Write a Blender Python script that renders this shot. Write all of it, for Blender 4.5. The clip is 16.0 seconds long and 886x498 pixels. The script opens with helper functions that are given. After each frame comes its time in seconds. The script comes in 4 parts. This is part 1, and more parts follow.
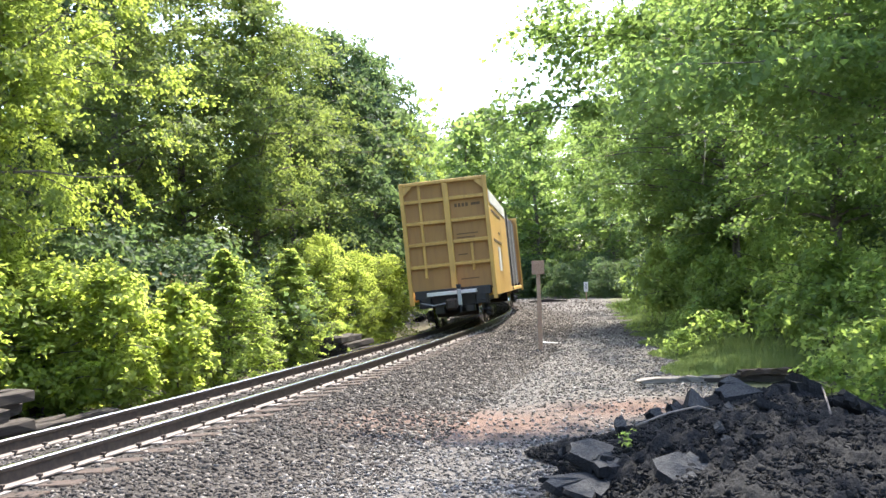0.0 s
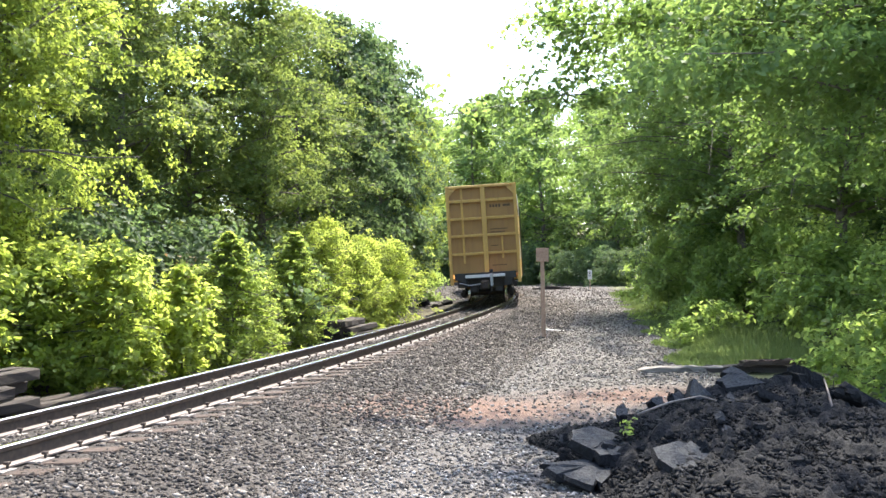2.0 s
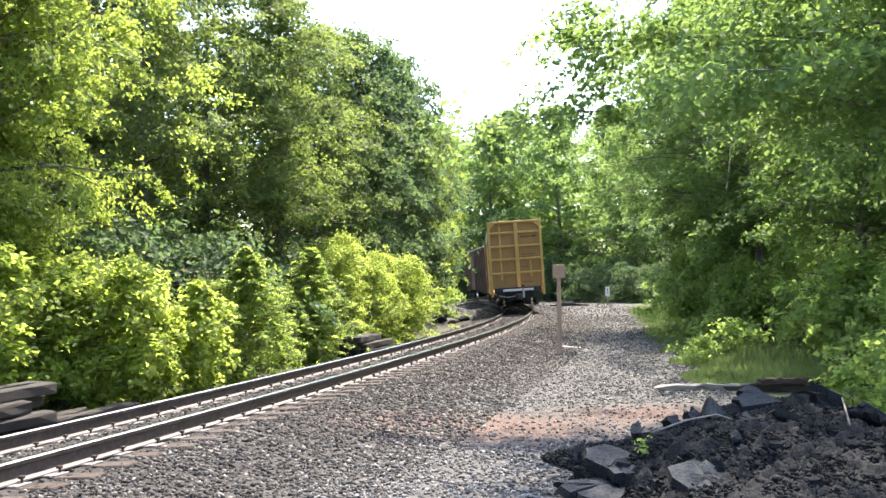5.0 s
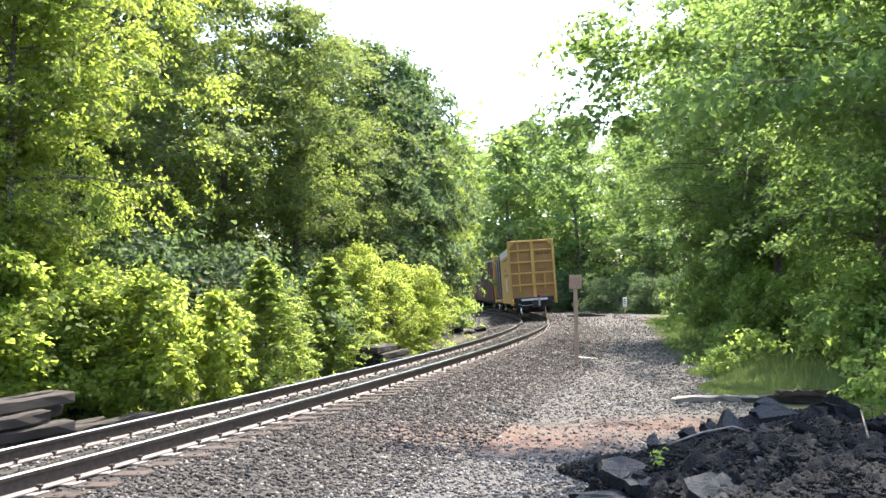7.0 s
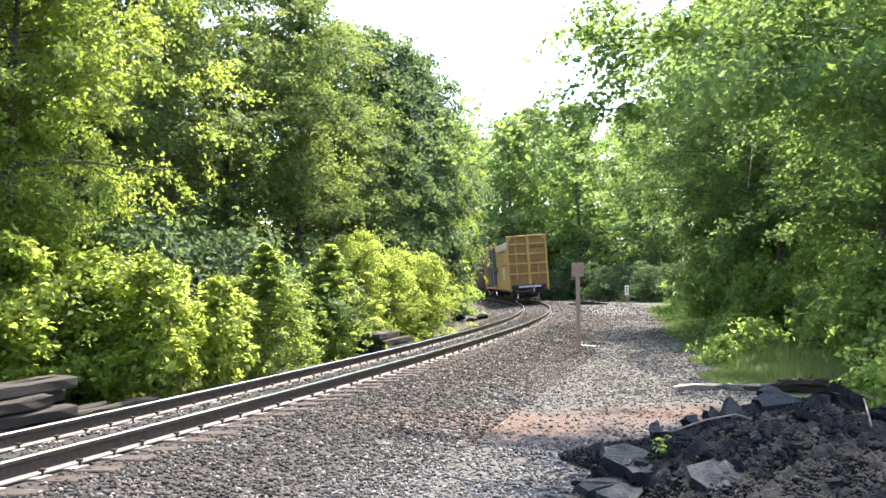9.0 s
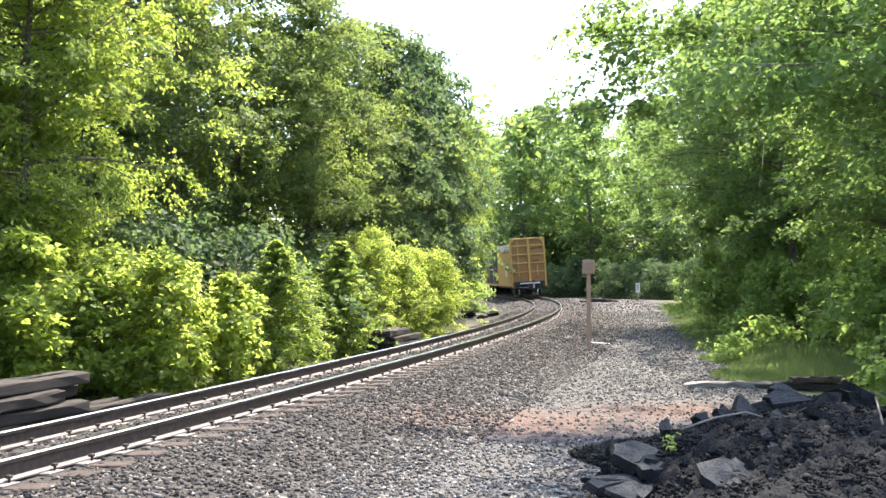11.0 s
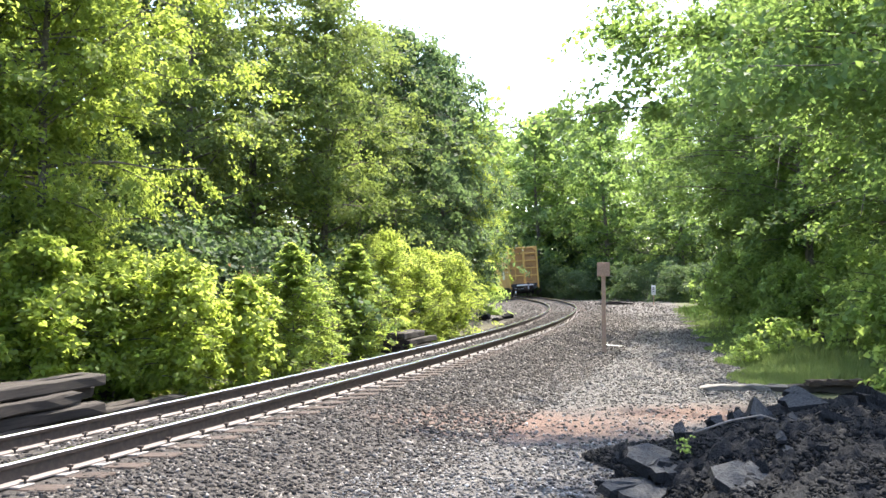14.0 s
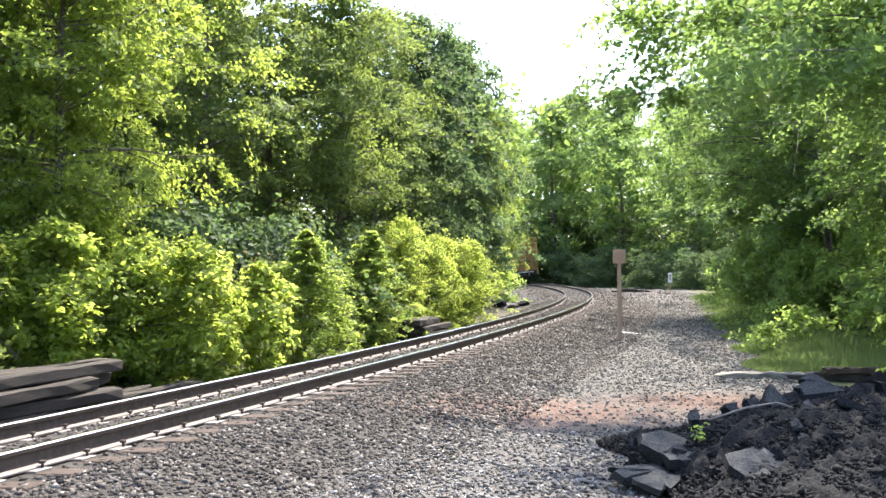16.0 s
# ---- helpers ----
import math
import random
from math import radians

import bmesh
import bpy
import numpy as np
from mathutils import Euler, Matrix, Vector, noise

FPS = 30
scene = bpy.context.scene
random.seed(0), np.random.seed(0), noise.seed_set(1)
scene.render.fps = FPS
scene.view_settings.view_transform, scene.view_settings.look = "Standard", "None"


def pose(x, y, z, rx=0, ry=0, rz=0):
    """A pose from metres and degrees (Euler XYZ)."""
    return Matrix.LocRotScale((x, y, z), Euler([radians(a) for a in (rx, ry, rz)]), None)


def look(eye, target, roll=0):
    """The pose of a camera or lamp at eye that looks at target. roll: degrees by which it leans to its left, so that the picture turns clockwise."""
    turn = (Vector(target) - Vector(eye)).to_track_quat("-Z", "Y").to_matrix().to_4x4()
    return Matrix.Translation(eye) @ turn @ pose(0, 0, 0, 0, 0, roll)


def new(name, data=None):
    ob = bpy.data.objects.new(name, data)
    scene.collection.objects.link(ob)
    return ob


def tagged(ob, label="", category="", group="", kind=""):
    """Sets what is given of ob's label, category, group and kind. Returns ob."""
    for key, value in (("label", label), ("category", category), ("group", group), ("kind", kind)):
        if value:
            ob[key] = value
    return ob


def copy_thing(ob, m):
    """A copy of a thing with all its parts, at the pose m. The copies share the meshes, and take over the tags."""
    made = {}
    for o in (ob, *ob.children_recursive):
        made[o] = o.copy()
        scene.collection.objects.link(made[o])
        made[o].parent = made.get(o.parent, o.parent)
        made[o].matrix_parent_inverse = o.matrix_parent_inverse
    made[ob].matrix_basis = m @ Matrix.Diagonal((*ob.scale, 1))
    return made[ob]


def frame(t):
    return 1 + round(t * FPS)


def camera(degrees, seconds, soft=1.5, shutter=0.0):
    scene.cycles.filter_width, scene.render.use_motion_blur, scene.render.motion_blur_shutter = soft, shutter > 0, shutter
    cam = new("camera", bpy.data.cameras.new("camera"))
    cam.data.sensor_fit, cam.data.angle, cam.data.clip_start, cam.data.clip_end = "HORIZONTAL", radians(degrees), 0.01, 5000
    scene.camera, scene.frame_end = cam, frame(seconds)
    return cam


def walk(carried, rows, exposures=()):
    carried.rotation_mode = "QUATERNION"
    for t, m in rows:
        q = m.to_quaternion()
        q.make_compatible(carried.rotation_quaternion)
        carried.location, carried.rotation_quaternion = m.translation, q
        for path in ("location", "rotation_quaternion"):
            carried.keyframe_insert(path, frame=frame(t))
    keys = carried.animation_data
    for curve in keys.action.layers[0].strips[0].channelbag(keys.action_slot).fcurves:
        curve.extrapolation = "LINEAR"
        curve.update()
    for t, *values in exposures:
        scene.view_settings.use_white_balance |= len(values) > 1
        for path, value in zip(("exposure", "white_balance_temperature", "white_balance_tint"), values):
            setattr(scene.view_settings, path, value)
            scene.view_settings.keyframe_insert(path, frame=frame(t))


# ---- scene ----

EYE = 1.85


def aim(yaw, pitch, roll, x, y, z):
    """Camera pose: degrees to the right, upwards and of lean, and the small sway of the eye."""
    return pose(x, y, EYE + z, 90 + pitch, 0, -yaw) @ pose(0, 0, 0, 0, 0, -roll)


PATH = [
    (0, 5.081, 2.043, 1.946, -0.0556, 0.0301, 0.0087),
    (0.5, 5.033, 2.186, 1.795, -0.0426, 0.0317, 0.0033),
    (1, 5.037, 1.859, 1.545, -0.0461, 0.0350, 0.0149),
    (1.5, 4.992, 1.386, 1.181, -0.0762, -0.0019, 0.0221),
    (2, 4.798, 1.154, 0.996, -0.0681, 0.0040, 0.0166),
    (2.5, 4.692, 1.121, 0.811, -0.0674, 0.0131, 0.0147),
    (3, 4.594, 1.240, 0.679, -0.0503, 0.0172, 0.0189),
    (3.5, 4.478, 1.492, 0.610, -0.0401, 0.0165, 0.0167),
    (4, 4.279, 1.650, 0.648, -0.0411, 0.0198, 0.0155),
    (6.5, 2.897, 2.794, 0.758, -0.0208, -0.0200, 0.0205),
    (7, 2.699, 2.804, 0.671, -0.0209, -0.0116, 0.0201),
    (7.5, 2.590, 2.667, 0.587, -0.0242, -0.0003, 0.0130),
    (8, 2.615, 2.463, 0.528, -0.0260, -0.0002, 0.0169),
    (8.5, 2.660, 2.211, 0.435, -0.0344, 0.0041, 0.0168),
    (9, 2.569, 2.036, 0.384, -0.0312, 0.0166, 0.0103),
    (11.5, 1.642, 1.859, 0.253, -0.0197, 0.0048, 0.0080),
    (12, 1.364, 1.926, 0.253, -0.0107, 0.0032, 0.0101),
    (12.5, 1.179, 2.028, 0.316, -0.0046, 0.0056, 0.0062),
    (13, 1.082, 2.079, 0.305, -0.0026, -0.0010, 0.0062),
    (13.5, 1.075, 2.080, 0.255, -0.0045, 0.0025, 0.0109),
    (14, 0.968, 2.022, 0.289, -0.0051, 0.0029, 0.0064),
    (14.5, 0.746, 1.868, 0.265, 0.0014, 0.0125, 0.0031),
    (15, 0.439, 1.649, 0.211, 0.0096, 0.0032, 0.0048),
    (15.5, 0.192, 1.422, 0.216, 0.0164, 0.0133, 0.0044),
    (16, -0.029, 1.246, 0.227, 0.0167, 0.0139, -0.0012),
]
cam = camera(50.82, 16.0, soft=1.5)
walk(cam, [(t, aim(*row)) for t, *row in PATH])

# ---- world and sun ----
SUN_AZ, SUN_EL = radians(26), radians(62)   # clockwise from +Y, above the horizon
world = bpy.data.worlds.new("sky")
scene.world = world
world.use_nodes = True
wn = world.node_tree
sky = wn.nodes.new("ShaderNodeTexSky")
sky.sky_type, sky.sun_disc = "NISHITA", False
sky.sun_elevation, sky.sun_rotation = SUN_EL, SUN_AZ
sky.air_density, sky.dust_density, sky.ozone_density = 1.0, 2.2, 1.0
wn.links.new(sky.outputs[0], wn.nodes["Background"].inputs[0])
wn.nodes["Background"].inputs[1].default_value = 0.15
sun = new("sun", bpy.data.lights.new("sun", "SUN"))
sun.data.energy, sun.data.angle, sun.data.color = 3.0, radians(0.6), (1.0, 0.93, 0.8)
sun.matrix_world = look((0, 0, 60), (-60 * math.sin(SUN_AZ) / math.tan(SUN_EL), -60 * math.cos(SUN_AZ) / math.tan(SUN_EL), 0))
scene.view_settings.exposure = 2.35


# ---- materials ----
class Mat:
    """Small helper round a node material."""

    def __init__(self, name, rough=0.8, metal=0.0):
        self.m = bpy.data.materials.new(name)
        self.m.use_nodes = True
        self.t = self.m.node_tree
        self.b = self.t.nodes["Principled BSDF"]
        self.b.inputs["Roughness"].default_value, self.b.inputs["Metallic"].default_value = rough, metal
        self.co = self.add("ShaderNodeTexCoord").outputs["Object"]

    def add(self, kind, **inputs):
        n = self.t.nodes.new(kind)
        for k, v in inputs.items():
            self.put(n.inputs[k.replace("_", " ")], v)
        return n

    def put(self, socket, v):
        if isinstance(v, bpy.types.NodeSocket):
            self.t.links.new(v, socket)
        else:
            socket.default_value = v

    def noise(self, scale, detail=4.0, co=None, rough=0.55):
        return self.add("ShaderNodeTexNoise", Vector=co or self.co, Scale=scale, Detail=detail, Roughness=rough).outputs["Fac"]

    def ramp(self, fac, *stops):
        n = self.add("ShaderNodeValToRGB", Fac=fac)
        e = n.color_ramp.elements
        while len(e) < len(stops):
            e.new(0.5)
        for el, (p, c) in zip(e, stops):
            el.position, el.color = p, (*c, 1) if len(c) == 3 else (c[0], c[0], c[0], 1)
        return n.outputs["Color"]

    def mix(self, fac, a, b, how="MIX"):
        n = self.t.nodes.new("ShaderNodeMix")
        n.data_type, n.blend_type = "RGBA", how
        self.put(n.inputs[0], fac)
        self.put(n.inputs[6], (*a, 1) if isinstance(a, tuple) else a)
        self.put(n.inputs[7], (*b, 1) if isinstance(b, tuple) else b)
        return n.outputs[2]

    def math(self, op, a, b):
        n = self.t.nodes.new("ShaderNodeMath")
        n.operation = op
        self.put(n.inputs[0], a)
        self.put(n.inputs[1], b)
        return n.outputs[0]

    def colour(self, c):
        self.put(self.b.inputs["Base Color"], (*c, 1) if isinstance(c, tuple) else c)
        return self

    def bump(self, height, strength=0.4, distance=0.02):
        n = self.add("ShaderNodeBump", Height=height, Strength=strength, Distance=distance)
        self.t.links.new(n.outputs[0], self.b.inputs["Normal"])
        return self


def leaf_material(name, dark, light, through_c, share=0.56):
    """Leaf: coloured leaf by leaf, waxy, with light passing through it."""
    k = Mat(name, 0.58)
    geo = k.add("ShaderNodeNewGeometry").outputs["Random Per Island"]
    ob = k.add("ShaderNodeObjectInfo").outputs["Random"]
    c = k.ramp(geo, (0.0, dark), (0.65, light), (1.0, tuple(min(1, v * 1.35) for v in light)))
    c = k.mix(k.math("MULTIPLY", ob, 0.35), c, k.mix(1.0, c, (0.75, 0.9, 1.0), "MULTIPLY"))
    k.colour(c)
    k.b.inputs["Specular IOR Level"].default_value = 0.3
    tr = k.add("ShaderNodeBsdfTranslucent", Color=k.mix(0.65, c, through_c))
    mx = k.add("ShaderNodeMixShader", Fac=share)
    k.t.links.new(k.b.outputs[0], mx.inputs[1])
    k.t.links.new(tr.outputs[0], mx.inputs[2])
    k.t.links.new(mx.outputs[0], k.t.nodes["Material Output"].inputs["Surface"])
    return k.m


LEAF_MAPLE = leaf_material("leaf_maple", (0.065, 0.11, 0.03), (0.145, 0.2, 0.052), (0.48, 0.57, 0.09), 0.64)
LEAF_BIRCH = leaf_material("leaf_birch", (0.058, 0.1, 0.036), (0.13, 0.18, 0.06), (0.32, 0.39, 0.08))
LEAF_BUSH = leaf_material("leaf_bush", (0.09, 0.14, 0.038), (0.18, 0.235, 0.062), (0.62, 0.72, 0.13), 0.7)
LEAF_OAK = leaf_material("leaf_oak", (0.052, 0.1, 0.042), (0.12, 0.182, 0.072), (0.34, 0.47, 0.1), 0.62)
LEAF_SHRUB = leaf_material("leaf_shrub", (0.075, 0.135, 0.05), (0.165, 0.24, 0.085), (0.5, 0.64, 0.14), 0.68)
LEAF_SAPLING = leaf_material("leaf_sapling", (0.09, 0.145, 0.042), (0.18, 0.24, 0.07), (0.58, 0.7, 0.14), 0.68)
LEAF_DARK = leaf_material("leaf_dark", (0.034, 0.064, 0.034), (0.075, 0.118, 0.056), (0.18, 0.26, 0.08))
LEAF_RED = leaf_material("leaf_red_tip", (0.12, 0.075, 0.04), (0.2, 0.13, 0.07), (0.36, 0.22, 0.1), 0.4)
GRASS = leaf_material("grass_blade", (0.07, 0.12, 0.03), (0.13, 0.17, 0.065), (0.24, 0.31, 0.1))


def bark():
    k = Mat("bark", 0.9)
    n = k.noise(9, 6)
    return k.colour(k.ramp(n, (0.3, (0.05, 0.042, 0.035)), (0.7, (0.17, 0.15, 0.125)))).bump(n, 0.6, 0.03).m


def ground_material():
    """Grey gravel with a patch of red earth, grass and litter away from the line."""
    k = Mat("gravel_ground", 0.95)
    fine, mid, big = k.noise(45, 6), k.noise(5, 5), k.noise(0.6, 4)
    cell = k.add("ShaderNodeTexVoronoi", Vector=k.co, Scale=22.0)
    grey = k.mix(0.55, k.ramp(fine, (0.3, (0.04, 0.036, 0.033)), (0.72, (0.145, 0.133, 0.126))), k.ramp(cell.outputs["Color"], (0.0, (0.045, 0.04, 0.037)), (1.0, (0.19, 0.174, 0.163))))
    grey = k.mix(k.ramp(mid, (0.38, (0.0,)), (0.62, (1.0,))), grey, k.mix(1.0, grey, (0.68, 0.65, 0.63), "MULTIPLY"))
    sep = k.add("ShaderNodeSeparateXYZ", Vector=k.co)
    x, y = sep.outputs[0], sep.outputs[1]
    y10 = k.math("SUBTRACT", y, 10.0)
    line = k.math("ADD", k.math("SUBTRACT", k.math("MULTIPLY", y10, 0.3125), 3.45), k.math("MULTIPLY", k.math("MULTIPLY", y10, k.math("SUBTRACT", y, 30.0)), -0.002325))
    beside = k.math("ADD", k.math("ABSOLUTE", k.math("SUBTRACT", x, line), 0.0), k.math("MULTIPLY", k.math("SUBTRACT", mid, 0.5), 1.6))
    bed = k.ramp(k.math("DIVIDE", beside, 6.0), (0.42, (1.0,)), (0.66, (0.0,)))
    grey = k.mix(bed, grey, k.mix(1.0, grey, (0.36, 0.33, 0.31), "MULTIPLY"))

    def blob(cx, cy, rx, ry):
        dx = k.math("DIVIDE", k.math("SUBTRACT", x, cx), rx)
        dy = k.math("DIVIDE", k.math("SUBTRACT", y, cy), ry)
        r = k.math("SQRT", k.math("ADD", k.math("MULTIPLY", dx, dx), k.math("MULTIPLY", dy, dy)), 0.0)
        return k.math("SUBTRACT", 1.25, k.math("ADD", r, k.math("MULTIPLY", mid, 0.55)))
    red_fac = k.math("MAXIMUM", blob(3.7, 13.0, 2.0, 1.35), blob(1.3, 12.0, 2.6, 1.7))
    red_mask = k.ramp(k.math("ADD", red_fac, k.math("MULTIPLY", k.math("SUBTRACT", fine, 0.5), 0.5)), (0.0, (0.0,)), (0.7, (0.9,)))
    red = k.ramp(fine, (0.25, (0.075, 0.043, 0.032)), (0.75, (0.175, 0.1, 0.072)))
    c = k.mix(red_mask, grey, red)
    edge = k.math("SUBTRACT", x, k.math("ADD", k.math("MULTIPLY", y, 0.238), 1.75))
    gr = k.ramp(k.math("ADD", edge, k.math("MULTIPLY", k.math("SUBTRACT", big, 0.5), 2.0)), (0.0, (0.0,)), (0.9, (1.0,)))
    soil = k.mix(mid, (0.05, 0.075, 0.02), (0.11, 0.1, 0.05))
    c = k.mix(gr, c, soil)
    left = k.math("SUBTRACT", k.math("MULTIPLY", y, 0.32), k.math("ADD", x, 9.6))
    gl = k.ramp(k.math("ADD", left, k.math("MULTIPLY", big, 1.2)), (0.0, (0.0,)), (0.9, (1.0,)))
    far = k.ramp(k.math("DIVIDE", y, 200.0), (0.2, (1.0,)), (0.26, (0.0,)))
    c = k.mix(k.math("MULTIPLY", gl, far), c, k.mix(mid, (0.045, 0.045, 0.025), (0.13, 0.11, 0.06)))
    k.colour(c)
    return k.bump(k.math("ADD", fine, cell.outputs["Distance"]), 0.7, 0.03).m


def stone_material(name, tones):
    k = Mat(name, 0.9)
    geo = k.add("ShaderNodeNewGeometry").outputs["Random Per Island"]
    n = k.noise(30, 5)
    c = k.ramp(geo, *zip((0.0, 0.5, 0.85, 1.0), tones))
    return k.colour(k.mix(0.5, c, k.mix(1.0, c, k.ramp(n, (0.3, (0.45,)), (0.7, (1.0,))), "MULTIPLY"))).bump(n, 0.3, 0.01).m


def rail_steel(top):
    k = Mat("rail_top_steel" if top else "rail_rust", 0.22 if top else 0.75, 1.0 if top else 0.25)
    n = k.noise(14, 6)
    if top:
        return k.colour(k.ramp(n, (0.3, (0.5, 0.49, 0.48)), (0.7, (0.68, 0.67, 0.66)))).m
    return k.colour(k.ramp(n, (0.3, (0.03, 0.022, 0.018)), (0.7, (0.075, 0.052, 0.04)))).bump(n, 0.3, 0.005).m


def wood(name, dark, light, scale=6.0):
    """Weathered timber with grain along its local y axis."""
    k = Mat(name, 0.88)
    mp = k.add("ShaderNodeMapping", Vector=k.co)
    mp.inputs["Scale"].default_value = (scale * 4, scale * 0.35, scale * 4)
    n = k.noise(1.5, 8, mp.outputs[0], 0.65)
    r = k.add("ShaderNodeObjectInfo").outputs["Random"]
    c = k.ramp(n, (0.28, dark), (0.7, light))
    c = k.mix(k.math("MULTIPLY", r, 0.5), c, k.mix(1.0, c, (0.6, 0.55, 0.5), "MULTIPLY"))
    return k.colour(c).bump(n, 0.6, 0.012).m


def paint(name, base, wear, rough=0.55, amount=0.3):
    """Weathered paint with streaks and rust."""
    k = Mat(name, rough)
    mp = k.add("ShaderNodeMapping", Vector=k.co)
    mp.inputs["Scale"].default_value = (5, 5, 0.7)
    streak, fine, big = k.noise(1.6, 6, mp.outputs[0]), k.noise(30, 4), k.noise(1.1, 4)
    c = k.mix(k.ramp(streak, (0.45, (0.0,)), (0.8, (amount * 2,))), base, wear)
    c = k.mix(k.ramp(big, (0.4, (0.0,)), (0.75, (0.4,))), c, tuple(0.72 * v for v in base))
    return k.colour(c).bump(fine, 0.1, 0.004).m


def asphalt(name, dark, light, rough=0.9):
    k = Mat(name, rough)
    n, b = k.noise(38, 6), k.noise(4, 4)
    k.b.inputs["Specular IOR Level"].default_value = 0.2
    c = k.ramp(n, (0.3, dark), (0.72, light))
    return k.colour(k.mix(k.math("MULTIPLY", b, 0.6), c, k.mix(1.0, c, (0.55, 0.55, 0.58), "MULTIPLY"))).bump(n, 0.9, 0.02).m


BARK = bark()
GROUND = ground_material()
STONE = stone_material("ballast_stone", ((0.014, 0.011, 0.01), (0.044, 0.035, 0.03), (0.105, 0.089, 0.078), (0.26, 0.232, 0.208)))
GRAVEL = stone_material("way_gravel", ((0.045, 0.04, 0.036), (0.12, 0.108, 0.1), (0.21, 0.194, 0.182), (0.36, 0.34, 0.32)))
RAIL_TOP, RUST = rail_steel(True), rail_steel(False)
# dusty, and paler than the web to paint the highlight on the foot
RAIL_FOOT = paint("dusty_rail_foot", (0.17, 0.14, 0.125), (0.1, 0.072, 0.06), 0.65)
TIE_WOOD = wood("sleeper_wood", (0.022, 0.016, 0.013), (0.085, 0.054, 0.04))
OLD_TIE = wood("old_sleeper_wood", (0.013, 0.0105, 0.009), (0.055, 0.042, 0.035))
GREY_WOOD = wood("grey_wood", (0.1, 0.082, 0.07), (0.28, 0.235, 0.205))
PALE_WOOD = wood("pale_wood", (0.1, 0.088, 0.078), (0.27, 0.25, 0.23))
POST_WOOD = wood("post_wood", (0.26, 0.16, 0.115), (0.5, 0.34, 0.25))
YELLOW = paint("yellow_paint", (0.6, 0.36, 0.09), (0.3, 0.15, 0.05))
# browner than the ribs: the shade between them is put into this colour
YELLOW_PANEL_SHADED = paint("yellow_panel_paint", (0.37, 0.2, 0.065), (0.27, 0.145, 0.06), 0.7, 0.4)
WHITE = paint("white_paint", (0.72, 0.71, 0.68), (0.4, 0.36, 0.3), 0.6, 0.25)
BLACK = paint("black_steel", (0.025, 0.025, 0.027), (0.06, 0.045, 0.035), 0.65)
SILVER = paint("grey_steel", (0.42, 0.42, 0.42), (0.2, 0.17, 0.14), 0.5)
BROWN = paint("brown_paint", (0.1, 0.055, 0.045), (0.05, 0.035, 0.03), 0.7)
WRAP = paint("dark_wrap", (0.035, 0.03, 0.03), (0.07, 0.06, 0.055), 0.7)
DARK_MARK = paint("dark_lettering", (0.12, 0.07, 0.03), (0.2, 0.1, 0.04), 0.7)
ASPHALT = asphalt("asphalt_broken", (0.004, 0.004, 0.0046), (0.017, 0.0175, 0.02), 0.85)
# worn surface, with the sky light on slab tops put into its paler grey
ASPHALT_TOP = asphalt("asphalt_worn_top", (0.022, 0.023, 0.025), (0.064, 0.066, 0.07))


def red_lamp():
    k = Mat("red_lamp", 0.3).colour((0.5, 0.02, 0.03))
    k.b.inputs["Emission Color"].default_value, k.b.inputs["Emission Strength"].default_value = (1.0, 0.05, 0.09, 1), 1.2
    return k.m


LAMP_RED = red_lamp()


# ---- mesh helpers ----
def part(name, bm, material, parent=None, label=""):
    """Links a bmesh as one mesh object, under a thing where one is given."""
    me = bpy.data.meshes.new(name)
    bm.to_mesh(me)
    bm.free()
    for m in material if isinstance(material, (list, tuple)) else [material]:
        me.materials.append(m)
    ob = new(name, me)
    ob.parent = parent
    return tagged(ob, label)


def again(ob, m, parent=None):
    """Another object on the same mesh."""
    o = new(ob.name.split(".")[0], ob.data)
    o.parent = parent
    o.matrix_basis = m
    return o


def box(bm, x0, x1, y0, y1, z0, z1, bevel=0.0, mat=0, m=None):
    """A box, with its edges rounded a little where bevel is given."""
    b = bmesh.new()
    bmesh.ops.create_cube(b, size=1)
    for v in b.verts:
        v.co = ((x0 + x1) / 2 + v.co.x * (x1 - x0), (y0 + y1) / 2 + v.co.y * (y1 - y0), (z0 + z1) / 2 + v.co.z * (z1 - z0))
    if bevel:
        bmesh.ops.bevel(b, geom=b.edges[:], offset=bevel, segments=1, affect="EDGES")
    return join(bm, b, mat, m)


def join(bm, b, mat=0, m=None):
    if m is not None:
        bmesh.ops.transform(b, matrix=m, verts=b.verts)
    vs = [bm.verts.new(v.co) for v in b.verts]
    b.verts.index_update()
    for f in b.faces:
        nf = bm.faces.new([vs[v.index] for v in f.verts])
        nf.material_index, nf.smooth = mat, f.smooth
    b.free()
    return bm


def tube(bm, pts, radii, sides=6, mat=0, cap=True):
    """A tapered tube along points."""
    rings = []
    for i, p in enumerate(pts):
        p = Vector(p)
        d = (Vector(pts[min(i + 1, len(pts) - 1)]) - Vector(pts[max(i - 1, 0)])).normalized()
        a = d.cross(Vector((0.3, 0.2, 1) if abs(d.z) < 0.9 else (1, 0, 0))).normalized()
        b = d.cross(a)
        rings.append([bm.verts.new(p + radii[i] * (math.cos(6.2832 * j / sides) * a + math.sin(6.2832 * j / sides) * b)) for j in range(sides)])
    for r, q in zip(rings, rings[1:]):
        for j in range(sides):
            f = bm.faces.new((r[j], r[(j + 1) % sides], q[(j + 1) % sides], q[j]))
            f.smooth, f.material_index = True, mat
    if cap:
        bm.faces.new(rings[0][::-1]).material_index = mat
        bm.faces.new(rings[-1]).material_index = mat
    return bm


